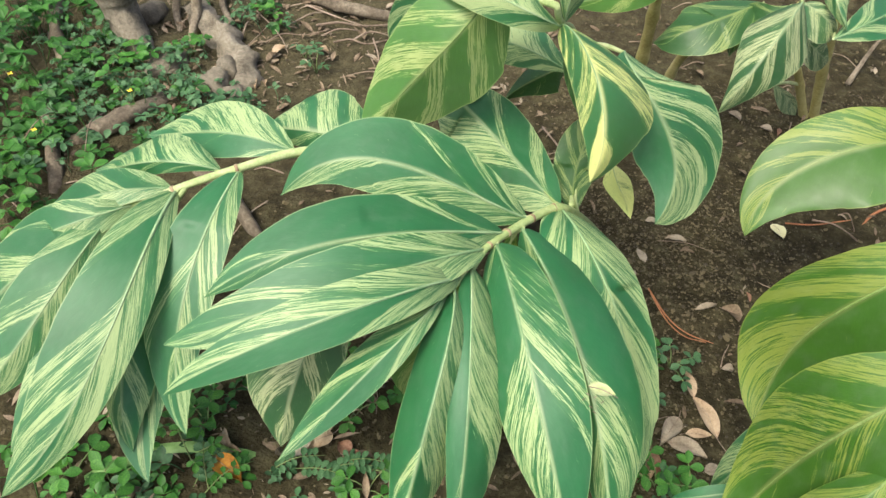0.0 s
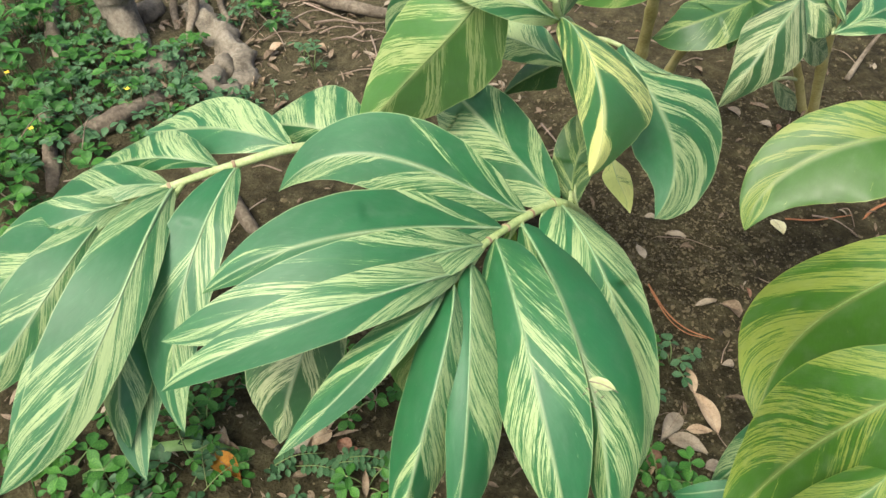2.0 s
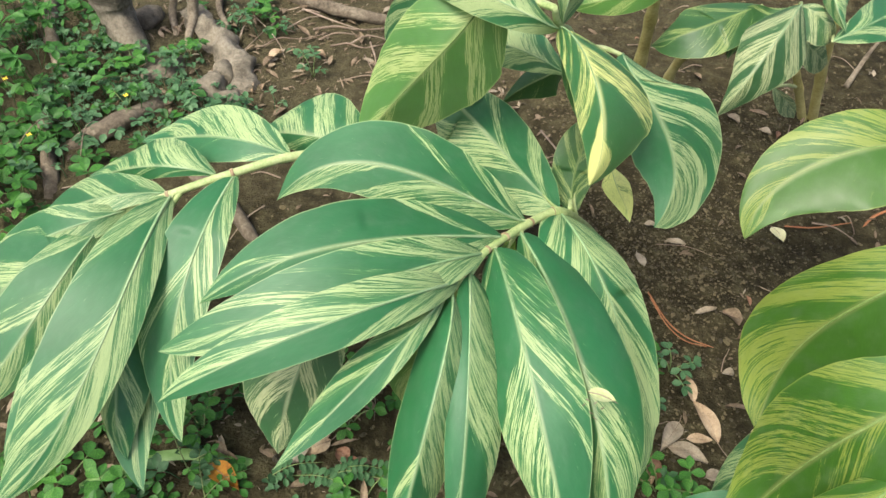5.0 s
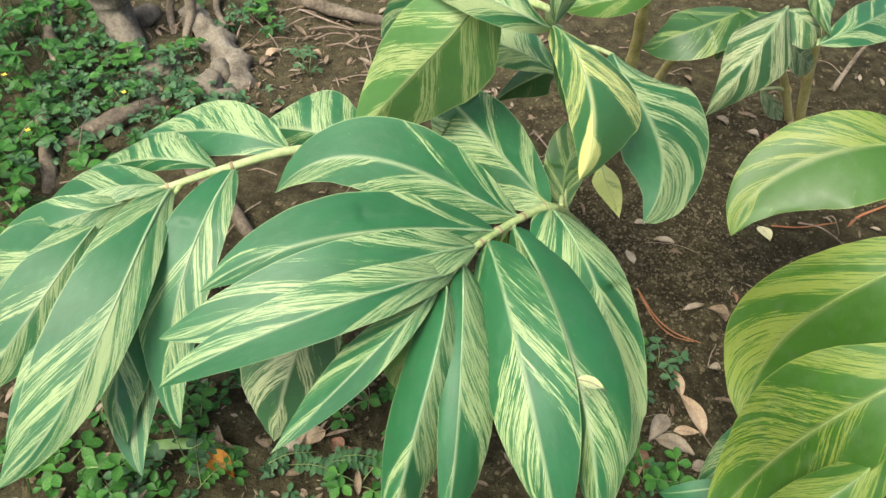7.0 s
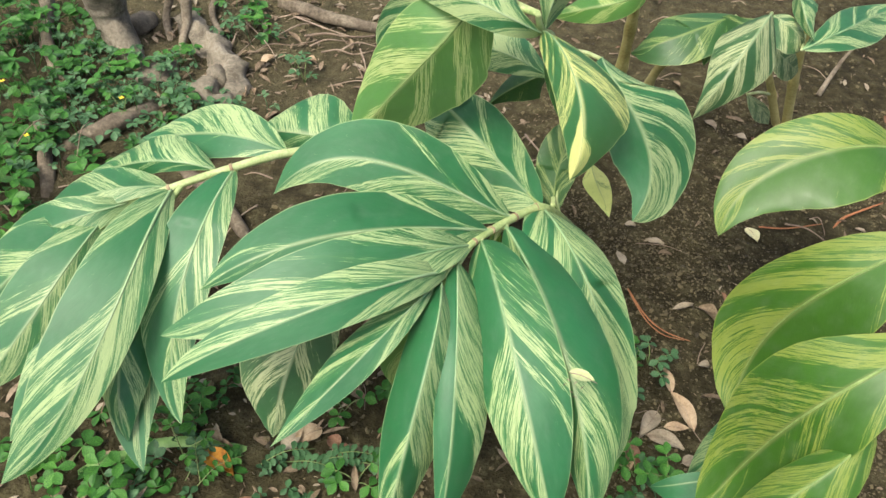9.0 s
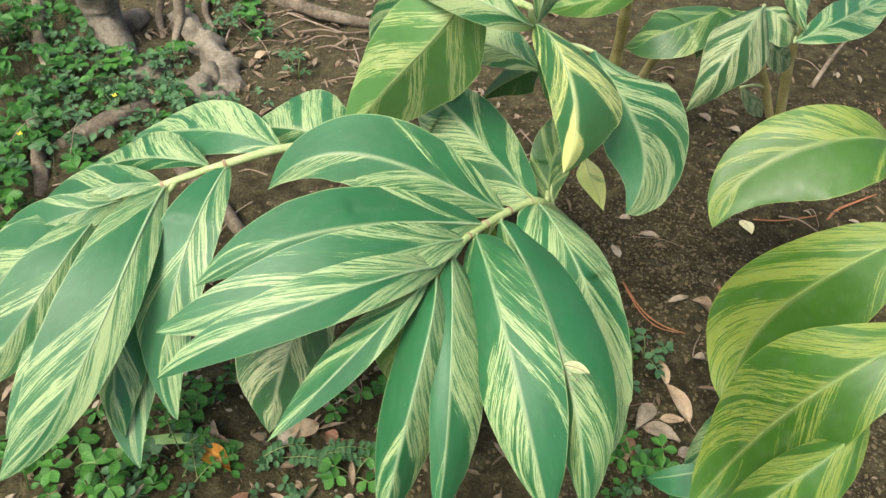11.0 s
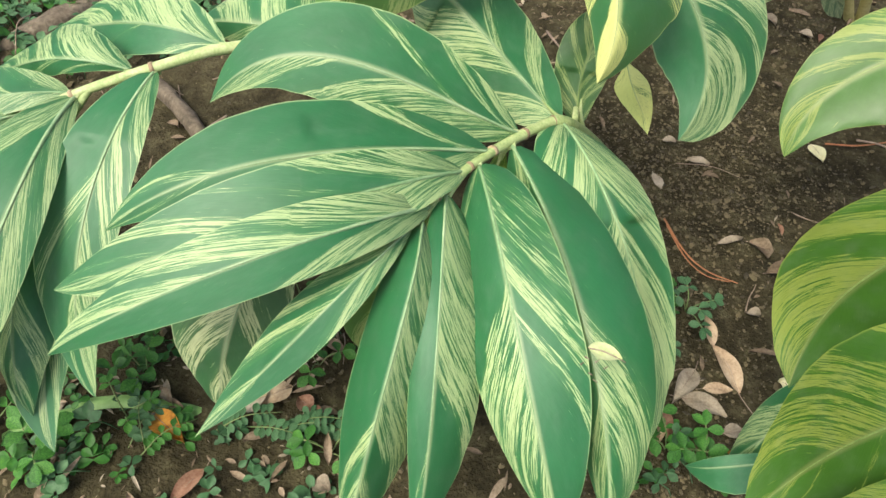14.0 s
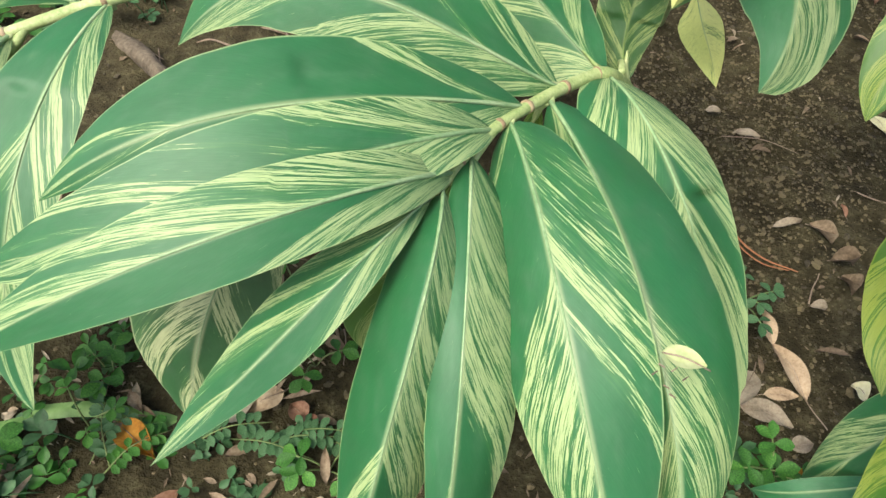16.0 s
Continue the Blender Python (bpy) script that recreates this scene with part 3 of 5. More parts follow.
# ---- ginger plants ----
main = thing("ginger_plant", "ginger shoot with large green and cream striped leaves, bent low", "plant", "ginger plants")
upper = thing("ginger_plant", "ginger shoot with drooping yellow and green striped leaves", "plant", "ginger plants")
left = thing("ginger_plant", "ginger shoot arching low with pale cream striped leaves", "plant", "ginger plants")
right = thing("ginger_plant", "ginger plant with broad yellow-green striped leaves", "plant", "ginger plants")
far = thing("ginger_plant", "ginger clump with striped leaves on tan canes", "plant", "ginger plants")
main_line = [(0.367, 1.106, -0.020), (0.303, 0.976, 0.160), (0.221, 0.857, 0.325), (0.179, 0.821, 0.354), (0.090, 0.706, 0.387), (0.043, 0.608, 0.400)]
stalk(main, main_line, 0.0115, 0.0040)
STEM_LINES[main.name] = smooth_path(main_line, 140), 0.0115, 0.0040
left_line = [(0.196, 1.253, -0.020), (0.107, 1.101, 0.130), (-0.002, 0.959, 0.290), (-0.100, 0.872, 0.395), (-0.186, 0.802, 0.448), (-0.262, 0.761, 0.445), (-0.335, 0.730, 0.430), (-0.408, 0.698, 0.410), (-0.470, 0.675, 0.385), (-0.516, 0.667, 0.360)]
stalk(left, left_line, 0.0100, 0.0030)
STEM_LINES[left.name] = smooth_path(left_line, 200), 0.0100, 0.0030
upper_line = [(0.400, 1.420, -0.020), (0.360, 1.250, 0.250), (0.221, 1.006, 0.520), (0.163, 0.919, 0.615), (0.147, 0.888, 0.660)]
stalk(upper, upper_line, 0.010, 0.004)
for at in (0.55, 0.66, 0.74, 0.80, 0.86, 0.92):
    scar(main, main_line, 0.0122, 0.0044, at)
for at in (0.57, 0.70, 0.82):
    scar(left, left_line, 0.0106, 0.0034, at)
leaf(main, (0.145, 0.792, 0.375), (0.025, 0.769, 0.445), (-0.095, 0.773, 0.470), (-0.209, 0.748, 0.410), (0.004, 0.068, 0.026), (-0.007, -0.029, -0.040),
     "DDLLDLLDDDLDDDDDDDDDDDDDDD", "LLMLLLMLLLMLLLDDDDLLLLMDDD", 0.52, 0.55, "g")
leaf(main, (0.114, 0.744, 0.385), (-0.019, 0.659, 0.450), (-0.127, 0.613, 0.460), (-0.265, 0.564, 0.400), (-0.024, 0.059, 0.015), (0.012, -0.029, -0.033),
     "DDDDDLLDDDDDDDDDDDDDLDDLLD", "LLLLLLLDDLLDDDDDDDDDLDDDLD", 0.5, 0.55, "g")
leaf(main, (0.088, 0.700, 0.390), (-0.032, 0.590, 0.450), (-0.141, 0.537, 0.440), (-0.305, 0.506, 0.370), (-0.020, 0.040, 0.024), (0.019, -0.040, -0.014),
     "DDLLLLMLLDDDLDDDLDDDMDLMDL", "LLLWLLLLLLLMLLDDLLLDDLLDML", 0.5, 0.55, "g")
leaf(main, (0.054, 0.636, 0.400), (-0.016, 0.546, 0.465), (-0.130, 0.481, 0.460), (-0.280, 0.434, 0.375), (-0.017, 0.032, 0.012), (0.013, -0.020, -0.023),
     "LLWLLLLWLLLMLLLDDLLLWDLLLL", "LLWLLWLLLDDDDDDDDDDDDDDDDD", 0.48, 0.5, "g")
leaf(main, (0.037, 0.605, 0.400), (-0.003, 0.523, 0.420), (-0.063, 0.462, 0.380), (-0.142, 0.391, 0.320), (-0.024, 0.030, -0.008), (0.018, -0.009, -0.012),
     "LLLLMLLLLDLLDLLLMDDLLLMLLL", "LLLLLLMLLLLMDDDDDDDDLLDLLD", 0.52, 0.75, "g")
leaf(main, (0.211, 0.830, 0.345), (0.246, 0.723, 0.365), (0.289, 0.648, 0.315), (0.310, 0.470, 0.210), (0.057, 0.039, -0.030), (-0.063, -0.042, -0.010),
     "LLMLLWLLLLLLDLLLWLLLLDLLLL", "LLDLLLMDLLLMDLLDLLMDLLDDLL", 0.42, 0.28, "g")
leaf(main, (0.150, 0.758, 0.370), (0.186, 0.634, 0.386), (0.218, 0.540, 0.372), (0.270, 0.371, 0.229), (0.069, 0.041, -0.020), (-0.035, 0.035, -0.055),
     "DDDDDDDDDDDDDDDDMLMLLMDLLM", "DDDDDLLLMDDDDDDDDDDDLLLDDL", 0.58, 0.36, "g")
leaf(main, (0.112, 0.708, 0.385), (0.132, 0.580, 0.406), (0.156, 0.492, 0.385), (0.218, 0.355, 0.258), (0.055, 0.031, 0.012), (-0.049, 0.021, -0.035),
     "DDDDDMMLMLMMLMDLDDDDDDDDDD", "DDDDLDDDDDDDDDLLLLMLLDLLLL", 0.6, 0.32, "g")
leaf(main, (0.079, 0.658, 0.390), (0.076, 0.539, 0.399), (0.079, 0.463, 0.366), (0.076, 0.343, 0.233), (0.045, 0.037, -0.025), (-0.025, 0.024, 0.010),
     "DDDLLMLLLLLLLLLLMDDDDDDDDL", "DDDDDDDDDDDDDDDDDDDDLLDLLL", 0.62, 0.32, "g")
leaf(main, (0.052, 0.615, 0.400), (0.049, 0.524, 0.416), (0.036, 0.447, 0.374), (0.009, 0.328, 0.239), (0.047, 0.045, -0.035), (-0.033, 0.052, -0.012),
     "LLMLLLLLLLLMLLLLLLDDLLDDLL", "DDDDDDDDDDDDDDDDDDLLDLLDLL", 0.6, 0.32, "g")
leaf(main, (0.059, 0.632, 0.370), (0.033, 0.579, 0.360), (0.014, 0.551, 0.320), (0.003, 0.520, 0.270), (0.031, -0.002, -0.011), (-0.046, -0.014, 0.021),
     "LLDLLDMLDLLDM", "LLDLLDLMDLLLD", 0.5, 0.6, "yg")
leaf(main, (-0.078, 0.639, 0.340), (-0.124, 0.583, 0.330), (-0.156, 0.527, 0.270), (-0.176, 0.484, 0.170), (0.048, 0.006, -0.027), (-0.074, 0.018, 0.010),
     "LDLLDDMLDDLLD", "DLLDLDMLLDLLD", 0.45, 0.6, "w")
leaf(main, (0.179, 0.876, 0.325), (0.122, 0.922, 0.375), (0.067, 0.957, 0.410), (-0.016, 1.074, 0.390), (0.041, 0.053, 0.012), (-0.042, -0.032, -0.062),
     "DDDLDDLDDDDLD", "DLLLDLLLLDLLL", 0.5, 0.6, "g")
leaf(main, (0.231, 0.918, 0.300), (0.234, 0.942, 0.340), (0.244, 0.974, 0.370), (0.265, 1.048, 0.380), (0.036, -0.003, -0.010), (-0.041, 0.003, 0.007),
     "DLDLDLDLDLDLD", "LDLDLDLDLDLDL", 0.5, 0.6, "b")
leaf(main, (0.128, 0.763, 0.345), (0.119, 0.733, 0.320), (0.110, 0.694, 0.300), (0.104, 0.650, 0.260), (0.020, 0.003, -0.014), (-0.017, 0.008, -0.009),
     "LDLLDLMDLMDLM", "DLDLLDLDLDLLD", 0.5, 0.6, "y")
leaf(upper, (0.079, 0.967, 0.660), (0.018, 0.901, 0.590), (-0.029, 0.893, 0.530), (-0.112, 0.871, 0.410), (0.074, 0.032, -0.073), (-0.053, 0.052, 0.033),
     "LLDDLLMDLLLDDDLLMDDDLLDDLL", "DDDLDDDDLLDDDLLLMDDDLLLDLL", 0.42, 0.55, "yg")
leaf(upper, (0.160, 0.910, 0.620), (0.190, 0.797, 0.640), (0.211, 0.734, 0.600), (0.206, 0.701, 0.530), (0.078, 0.067, -0.040), (-0.024, 0.021, -0.028),
     "LDLLDLDLLMDDLLLLDDDDDLWWWW", "LDLLDLLDLLDLLDLLDDDWWWWWWW", 0.66, 0.42, "yy")
leaf(upper, (0.264, 0.958, 0.560), (0.296, 0.854, 0.550), (0.338, 0.824, 0.490), (0.326, 0.760, 0.410), (0.086, 0.066, -0.016), (-0.051, -0.007, -0.018),
     "LDLLDLDLWLDLLDLDLLDLLDLLDL", "DDDDDDDDDDDDDDDDDDDDDDDDDD", 0.62, 0.6, "p")
leaf(upper, (0.161, 0.906, 0.620), (0.107, 0.870, 0.660), (0.054, 0.890, 0.670), (-0.041, 0.972, 0.630), (0.049, 0.067, -0.010), (-0.004, -0.005, -0.030),
     "LLWDLWLLLDLLD", "LWWLDLWLLDLLL", 0.5, 0.55, "p")
leaf(upper, (0.166, 0.918, 0.620), (0.166, 0.906, 0.660), (0.173, 0.905, 0.700), (0.203, 1.040, 0.700), (0.014, 0.021, -0.062), (-0.028, 0.044, 0.008),
     "LDLWLLDLWDLLD", "DLDLLWLLDLDLL", 0.5, 0.55, "p")
leaf(upper, (0.196, 0.982, 0.500), (0.142, 0.994, 0.520), (0.099, 1.035, 0.510), (0.005, 1.127, 0.470), (0.035, 0.034, 0.015), (-0.004, -0.012, -0.032),
     "LDLDLLWLLDWLL", "LLWDLLLDLLDLL", 0.5, 0.6, "p")
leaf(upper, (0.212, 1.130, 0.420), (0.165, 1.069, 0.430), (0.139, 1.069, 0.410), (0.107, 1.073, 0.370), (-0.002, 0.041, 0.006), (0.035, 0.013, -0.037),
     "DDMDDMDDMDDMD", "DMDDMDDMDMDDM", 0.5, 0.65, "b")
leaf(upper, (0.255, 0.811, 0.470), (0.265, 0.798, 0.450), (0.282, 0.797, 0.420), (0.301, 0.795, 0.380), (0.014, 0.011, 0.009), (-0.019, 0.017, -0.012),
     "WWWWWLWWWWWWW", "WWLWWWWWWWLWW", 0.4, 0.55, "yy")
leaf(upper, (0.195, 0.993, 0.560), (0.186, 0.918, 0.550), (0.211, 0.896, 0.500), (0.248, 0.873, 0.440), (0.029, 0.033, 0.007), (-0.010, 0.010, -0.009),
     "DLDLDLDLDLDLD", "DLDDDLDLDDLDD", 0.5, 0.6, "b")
leaf(upper, (0.045, 1.158, 0.550), (-0.016, 1.101, 0.550), (-0.052, 1.104, 0.520), (-0.102, 1.123, 0.440), (0.032, 0.010, -0.035), (-0.026, 0.007, 0.022),
     "DLLDLLDLLDLLD", "DLDLLDLDLLDLL", 0.5, 0.6, "p")
leaf(left, (-0.116, 0.891, 0.400), (-0.169, 0.890, 0.410), (-0.227, 0.907, 0.400), (-0.291, 0.940, 0.370), (0.033, 0.088, 0.021), (0.002, -0.012, -0.025),
     "DDLLDLLDLLDLD", "DDLDDDLDDDLDD", 0.5, 0.6, "g")
leaf(left, (-0.205, 0.810, 0.445), (-0.264, 0.810, 0.460), (-0.333, 0.836, 0.440), (-0.457, 0.884, 0.380), (0.017, 0.054, 0.018), (-0.007, -0.035, -0.022),
     "LLLDLLDLLWLLLLLLDLLLDDDDDD", "DDDDLDDDDDDDDLDDDDDDDDLDDD", 0.5, 0.55, "g")
leaf(left, (-0.298, 0.772, 0.440), (-0.354, 0.753, 0.450), (-0.426, 0.774, 0.420), (-0.519, 0.814, 0.360), (0.021, 0.056, 0.012), (0.005, -0.006, -0.018),
     "LLLLDLLLLLLMDLLLDLLLDLLDDD", "DDLDDDDLDDDDLDDDDDMDDDDDDD", 0.5, 0.55, "g")
leaf(left, (-0.359, 0.730, 0.430), (-0.422, 0.707, 0.430), (-0.481, 0.701, 0.410), (-0.563, 0.710, 0.350), (-0.004, 0.051, 0.004), (0.006, -0.022, -0.012),
     "LLLMDLLDDLMDD", "LLLMLLLMDDLLD", 0.5, 0.55, "p")
leaf(left, (-0.404, 0.700, 0.415), (-0.452, 0.658, 0.420), (-0.518, 0.645, 0.390), (-0.625, 0.618, 0.310), (-0.012, 0.037, 0.016), (0.016, -0.020, -0.026),
     "LLLMLDDLLMLLD", "LLLMLLLMLDLLM", 0.5, 0.55, "p")
leaf(left, (-0.448, 0.671, 0.400), (-0.488, 0.619, 0.400), (-0.534, 0.579, 0.370), (-0.624, 0.525, 0.290), (-0.044, 0.054, 0.006), (0.029, -0.011, -0.031),
     "LLLMDDLLDLMLD", "LLLMLLLMDLLLM", 0.5, 0.5, "p")
leaf(left, (-0.430, 0.684, 0.400), (-0.448, 0.589, 0.400), (-0.483, 0.519, 0.360), (-0.562, 0.442, 0.280), (-0.052, 0.027, 0.009), (0.035, 0.001, -0.032),
     "LDLLDDMLDDLLD", "LDLLMLLLMLLDL", 0.5, 0.5, "p")
leaf(left, (-0.346, 0.720, 0.420), (-0.348, 0.571, 0.430), (-0.383, 0.447, 0.360), (-0.479, 0.343, 0.250), (-0.062, 0.010, 0.019), (0.030, 0.002, -0.018),
     "LLMLMLLDDDDDDLMLMLLMLLMLML", "LLLWMLLLMMLLLMWLLLMLDDDLLM", 0.52, 0.5, "g")
leaf(left, (-0.278, 0.746, 0.420), (-0.312, 0.633, 0.374), (-0.346, 0.535, 0.296), (-0.334, 0.404, 0.190), (-0.049, -0.010, 0.016), (0.033, -0.008, -0.002),
     "DDDDDDDDDDDDDMLLLMDDDMLLDD", "LMLMLMMLLLMMLMLLMMLLDDDDDL", 0.6, 0.5, "g")
leaf(left, (-0.265, 0.760, 0.435), (-0.285, 0.622, 0.425), (-0.299, 0.536, 0.360), (-0.284, 0.449, 0.250), (-0.053, 0.007, -0.002), (0.037, -0.003, -0.006),
     "DDDDDDDDDDDDDLMDDDDLLDDDDD", "MLMDLMLMDLLMLMDLMLMLDLMLDL", 0.45, 0.5, "g")
leaf(left, (-0.392, 0.705, 0.390), (-0.404, 0.576, 0.370), (-0.434, 0.493, 0.330), (-0.495, 0.401, 0.250), (-0.054, 0.022, 0.004), (0.037, -0.007, -0.015),
     "DLDLLMDLLDLMD", "LDLLMDLLDLMLD", 0.5, 0.5, "p")
leaf(left, (-0.389, 0.644, 0.350), (-0.373, 0.535, 0.330), (-0.369, 0.474, 0.290), (-0.357, 0.431, 0.220), (-0.040, 0.012, -0.019), (0.038, 0.016, -0.019),
     "DLLDLMDLLDLDD", "DLLDLMDLLDLDD", 0.5, 0.5, "g")
leaf(right, (0.865, 1.062, 0.360), (0.705, 1.016, 0.380), (0.617, 0.999, 0.330), (0.537, 0.909, 0.255), (-0.028, 0.059, 0.034), (0.052, -0.094, -0.021),
     "LLWLDLLWLDLLWLDLLDLLWDLLDL", "LLMDDLDDDDDDDDDDDDDDDLDLLM", 0.5, 0.55, "y")
leaf(right, (0.667, 0.656, 0.520), (0.580, 0.630, 0.460), (0.538, 0.641, 0.330), (0.520, 0.588, 0.170), (-0.061, 0.048, 0.009), (0.066, -0.060, -0.006),
     "LLWLLWLLMLLWLDLLWLLWLLDLLW", "LDLDLDLDDDDDDDDDDDDDDDDDDD", 0.55, 0.5, "y")
leaf(right, (0.584, 0.465, 0.550), (0.502, 0.430, 0.500), (0.473, 0.436, 0.380), (0.421, 0.403, 0.200), (-0.019, 0.082, 0.008), (0.034, -0.056, -0.008),
     "LWLLDLWLLDDLLWDLLWLDLLWDLL", "LDDLDLLDDDLLDLDLDDDLDDLDLD", 0.52, 0.5, "y")
leaf(right, (0.551, 0.413, 0.450), (0.477, 0.356, 0.420), (0.439, 0.340, 0.360), (0.404, 0.310, 0.250), (0.005, 0.043, -0.011), (0.045, -0.022, -0.020),
     "LDLDLLLDDLLDL", "LLDLLDLLDLDLL", 0.52, 0.5, "y")
leaf(right, (0.654, 0.619, 0.140), (0.542, 0.561, 0.200), (0.508, 0.540, 0.170), (0.483, 0.539, 0.040), (-0.005, 0.044, -0.023), (0.030, -0.011, -0.013),
     "LLDDLDDLLLDDL", "DLDDLLDDDDLLD", 0.55, 0.55, "g")
leaf(right, (0.540, 0.520, 0.100), (0.479, 0.503, 0.120), (0.441, 0.502, 0.100), (0.417, 0.516, 0.060), (-0.004, 0.012, 0.006), (0.012, -0.028, -0.019),
     "DDDDDDDDDDDDD", "DDDDDDDDDDDDD", 0.55, 0.55, "g")
leaf(far, (0.622, 1.263, 0.500), (0.547, 1.131, 0.500), (0.511, 1.092, 0.450), (0.484, 1.090, 0.370), (0.063, 0.009, -0.058), (-0.032, 0.069, -0.036),
     "LLDLDLLDLDLLD", "DLDDLLMLLDLLD", 0.45, 0.6, "w")
leaf(far, (0.686, 1.411, 0.420), (0.703, 1.381, 0.430), (0.726, 1.370, 0.420), (0.768, 1.377, 0.380), (0.008, 0.017, 0.010), (-0.028, -0.040, -0.027),
     "LLMLLDLLMLLDL", "LDLLDLLMLLDLL", 0.5, 0.6, "w")
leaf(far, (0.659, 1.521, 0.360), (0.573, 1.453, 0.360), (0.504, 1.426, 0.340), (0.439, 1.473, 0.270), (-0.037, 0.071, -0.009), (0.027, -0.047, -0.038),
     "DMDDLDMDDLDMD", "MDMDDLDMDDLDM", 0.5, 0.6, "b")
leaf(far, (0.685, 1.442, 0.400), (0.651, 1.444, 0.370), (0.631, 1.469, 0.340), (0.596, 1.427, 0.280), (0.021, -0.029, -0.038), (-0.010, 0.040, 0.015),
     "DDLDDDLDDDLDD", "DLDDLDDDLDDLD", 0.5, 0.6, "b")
leaf(far, (0.739, 1.323, 0.400), (0.798, 1.351, 0.420), (0.874, 1.416, 0.420), (1.058, 1.577, 0.400), (-0.037, 0.036, 0.001), (0.028, -0.033, -0.031),
     "DLDLLDLDLLDLD", "LLDLLDLLDLLDL", 0.5, 0.6, "p")
leaf(far, (0.753, 1.476, 0.450), (0.729, 1.364, 0.460), (0.741, 1.338, 0.440), (0.757, 1.324, 0.420), (0.054, 0.033, -0.019), (-0.003, 0.011, -0.027),
     "DLDLLDLDLLDLD", "LLDLLDLLDLLDL", 0.5, 0.6, "p")
leaf(far, (0.441, 1.479, 0.420), (0.363, 1.407, 0.420), (0.311, 1.412, 0.400), (0.241, 1.456, 0.350), (0.021, 0.098, 0.006), (0.011, -0.008, -0.032),
     "DDMLDDMLDDLDD", "DDLDDDLDDLDDD", 0.5, 0.6, "yg")
leaf(far, (0.733, 1.441, 0.340), (0.752, 1.406, 0.330), (0.779, 1.409, 0.310), (0.812, 1.439, 0.280), (0.002, 0.028, 0.027), (-0.018, -0.018, -0.025),
     "LLMLLMLLMLLML", "LLMLLMLLMLLML", 0.5, 0.6, "w")
leaf(far, (0.745, 1.487, 0.180), (0.780, 1.501, 0.150), (0.820, 1.528, 0.110), (0.872, 1.572, 0.040), (0.010, -0.000, 0.009), (-0.015, -0.012, -0.023),
     "LLMLLMLLMLLML", "LLMLLMLLMLLML", 0.5, 0.6, "w")

# canes of the far clump and of the plant on the right
stalk(far, [(0.960, 1.645, -0.020), (0.891, 1.585, 0.160), (0.828, 1.519, 0.330), (0.783, 1.481, 0.450)], 0.013, 0.009, CANE, "cane", 3)
stalk(far, [(0.935, 1.642, -0.020), (0.854, 1.589, 0.120), (0.775, 1.524, 0.250), (0.685, 1.406, 0.420)], 0.012, 0.007, CANE, "cane", 3)
stalk(far, [(0.483, 1.667, -0.020), (0.465, 1.622, 0.140), (0.446, 1.565, 0.280), (0.422, 1.500, 0.420)], 0.016, 0.012, CANE, "cane", 3)
stalk(far, [(0.565, 1.692, -0.020), (0.556, 1.650, 0.080), (0.554, 1.597, 0.170), (0.555, 1.520, 0.260)], 0.014, 0.009, CANE, "cane", 3)
stalk(far, [(0.554, 1.597, 0.170), (0.585, 1.545, 0.220), (0.621, 1.511, 0.250), (0.651, 1.489, 0.330)], 0.007, 0.005, CANE, "cane", 3)
stalk(right, [(1.18, 0.98, -0.02), (1.10, 0.93, 0.20), (1.02, 0.86, 0.40), (0.93, 0.78, 0.56)], 0.013, 0.008)
stalk(right, [(1.100, 0.930, 0.200), (1.000, 1.000, 0.300), (0.858, 1.059, 0.362)], 0.007, 0.004, STALK, "petiole")
stalk(right, [(1.020, 0.860, 0.400), (0.920, 0.840, 0.500), (0.663, 0.653, 0.520)], 0.007, 0.004, STALK, "petiole")
stalk(right, [(1.020, 0.860, 0.400), (0.900, 0.740, 0.520), (0.580, 0.462, 0.550)], 0.007, 0.004, STALK, "petiole")
stalk(right, [(1.100, 0.930, 0.200), (0.850, 0.620, 0.400), (0.545, 0.408, 0.452)], 0.007, 0.004, STALK, "petiole")
stalk(right, [(1.12, 0.94, 0.05), (0.95, 0.85, 0.12), (0.650, 0.616, 0.141)], 0.006, 0.004, STALK, "petiole")
stalk(right, [(1.12, 0.94, 0.02), (0.9, 0.75, 0.06), (0.537, 0.519, 0.100)], 0.005, 0.003, STALK, "petiole")
stalk(main, [(0.225, 0.865, 0.330), (0.228, 0.892, 0.321), (0.231, 0.918, 0.300)], 0.0045, 0.003, STALK, "petiole")
stalk(main, [(0.090, 0.706, 0.387), (0.074, 0.669, 0.385), (0.059, 0.632, 0.370)], 0.0045, 0.003, STALK, "petiole")
stalk(main, [(0.090, 0.708, 0.385), (0.006, 0.674, 0.368), (-0.078, 0.639, 0.340)], 0.0045, 0.003, STALK, "petiole")
stalk(main, [(0.138, 0.764, 0.370), (0.133, 0.763, 0.364), (0.128, 0.762, 0.345)], 0.0045, 0.003, STALK, "petiole")
stalk(left, [(-0.100, 0.872, 0.395), (-0.108, 0.881, 0.403), (-0.116, 0.891, 0.400)], 0.0045, 0.003, STALK, "petiole")
stalk(left, [(-0.262, 0.761, 0.445), (-0.263, 0.760, 0.446), (-0.265, 0.759, 0.435)], 0.0045, 0.003, STALK, "petiole")
stalk(left, [(-0.335, 0.730, 0.430), (-0.363, 0.717, 0.416), (-0.392, 0.703, 0.390)], 0.0045, 0.003, STALK, "petiole")
stalk(left, [(-0.335, 0.730, 0.430), (-0.362, 0.687, 0.396), (-0.388, 0.643, 0.350)], 0.0045, 0.003, STALK, "petiole")
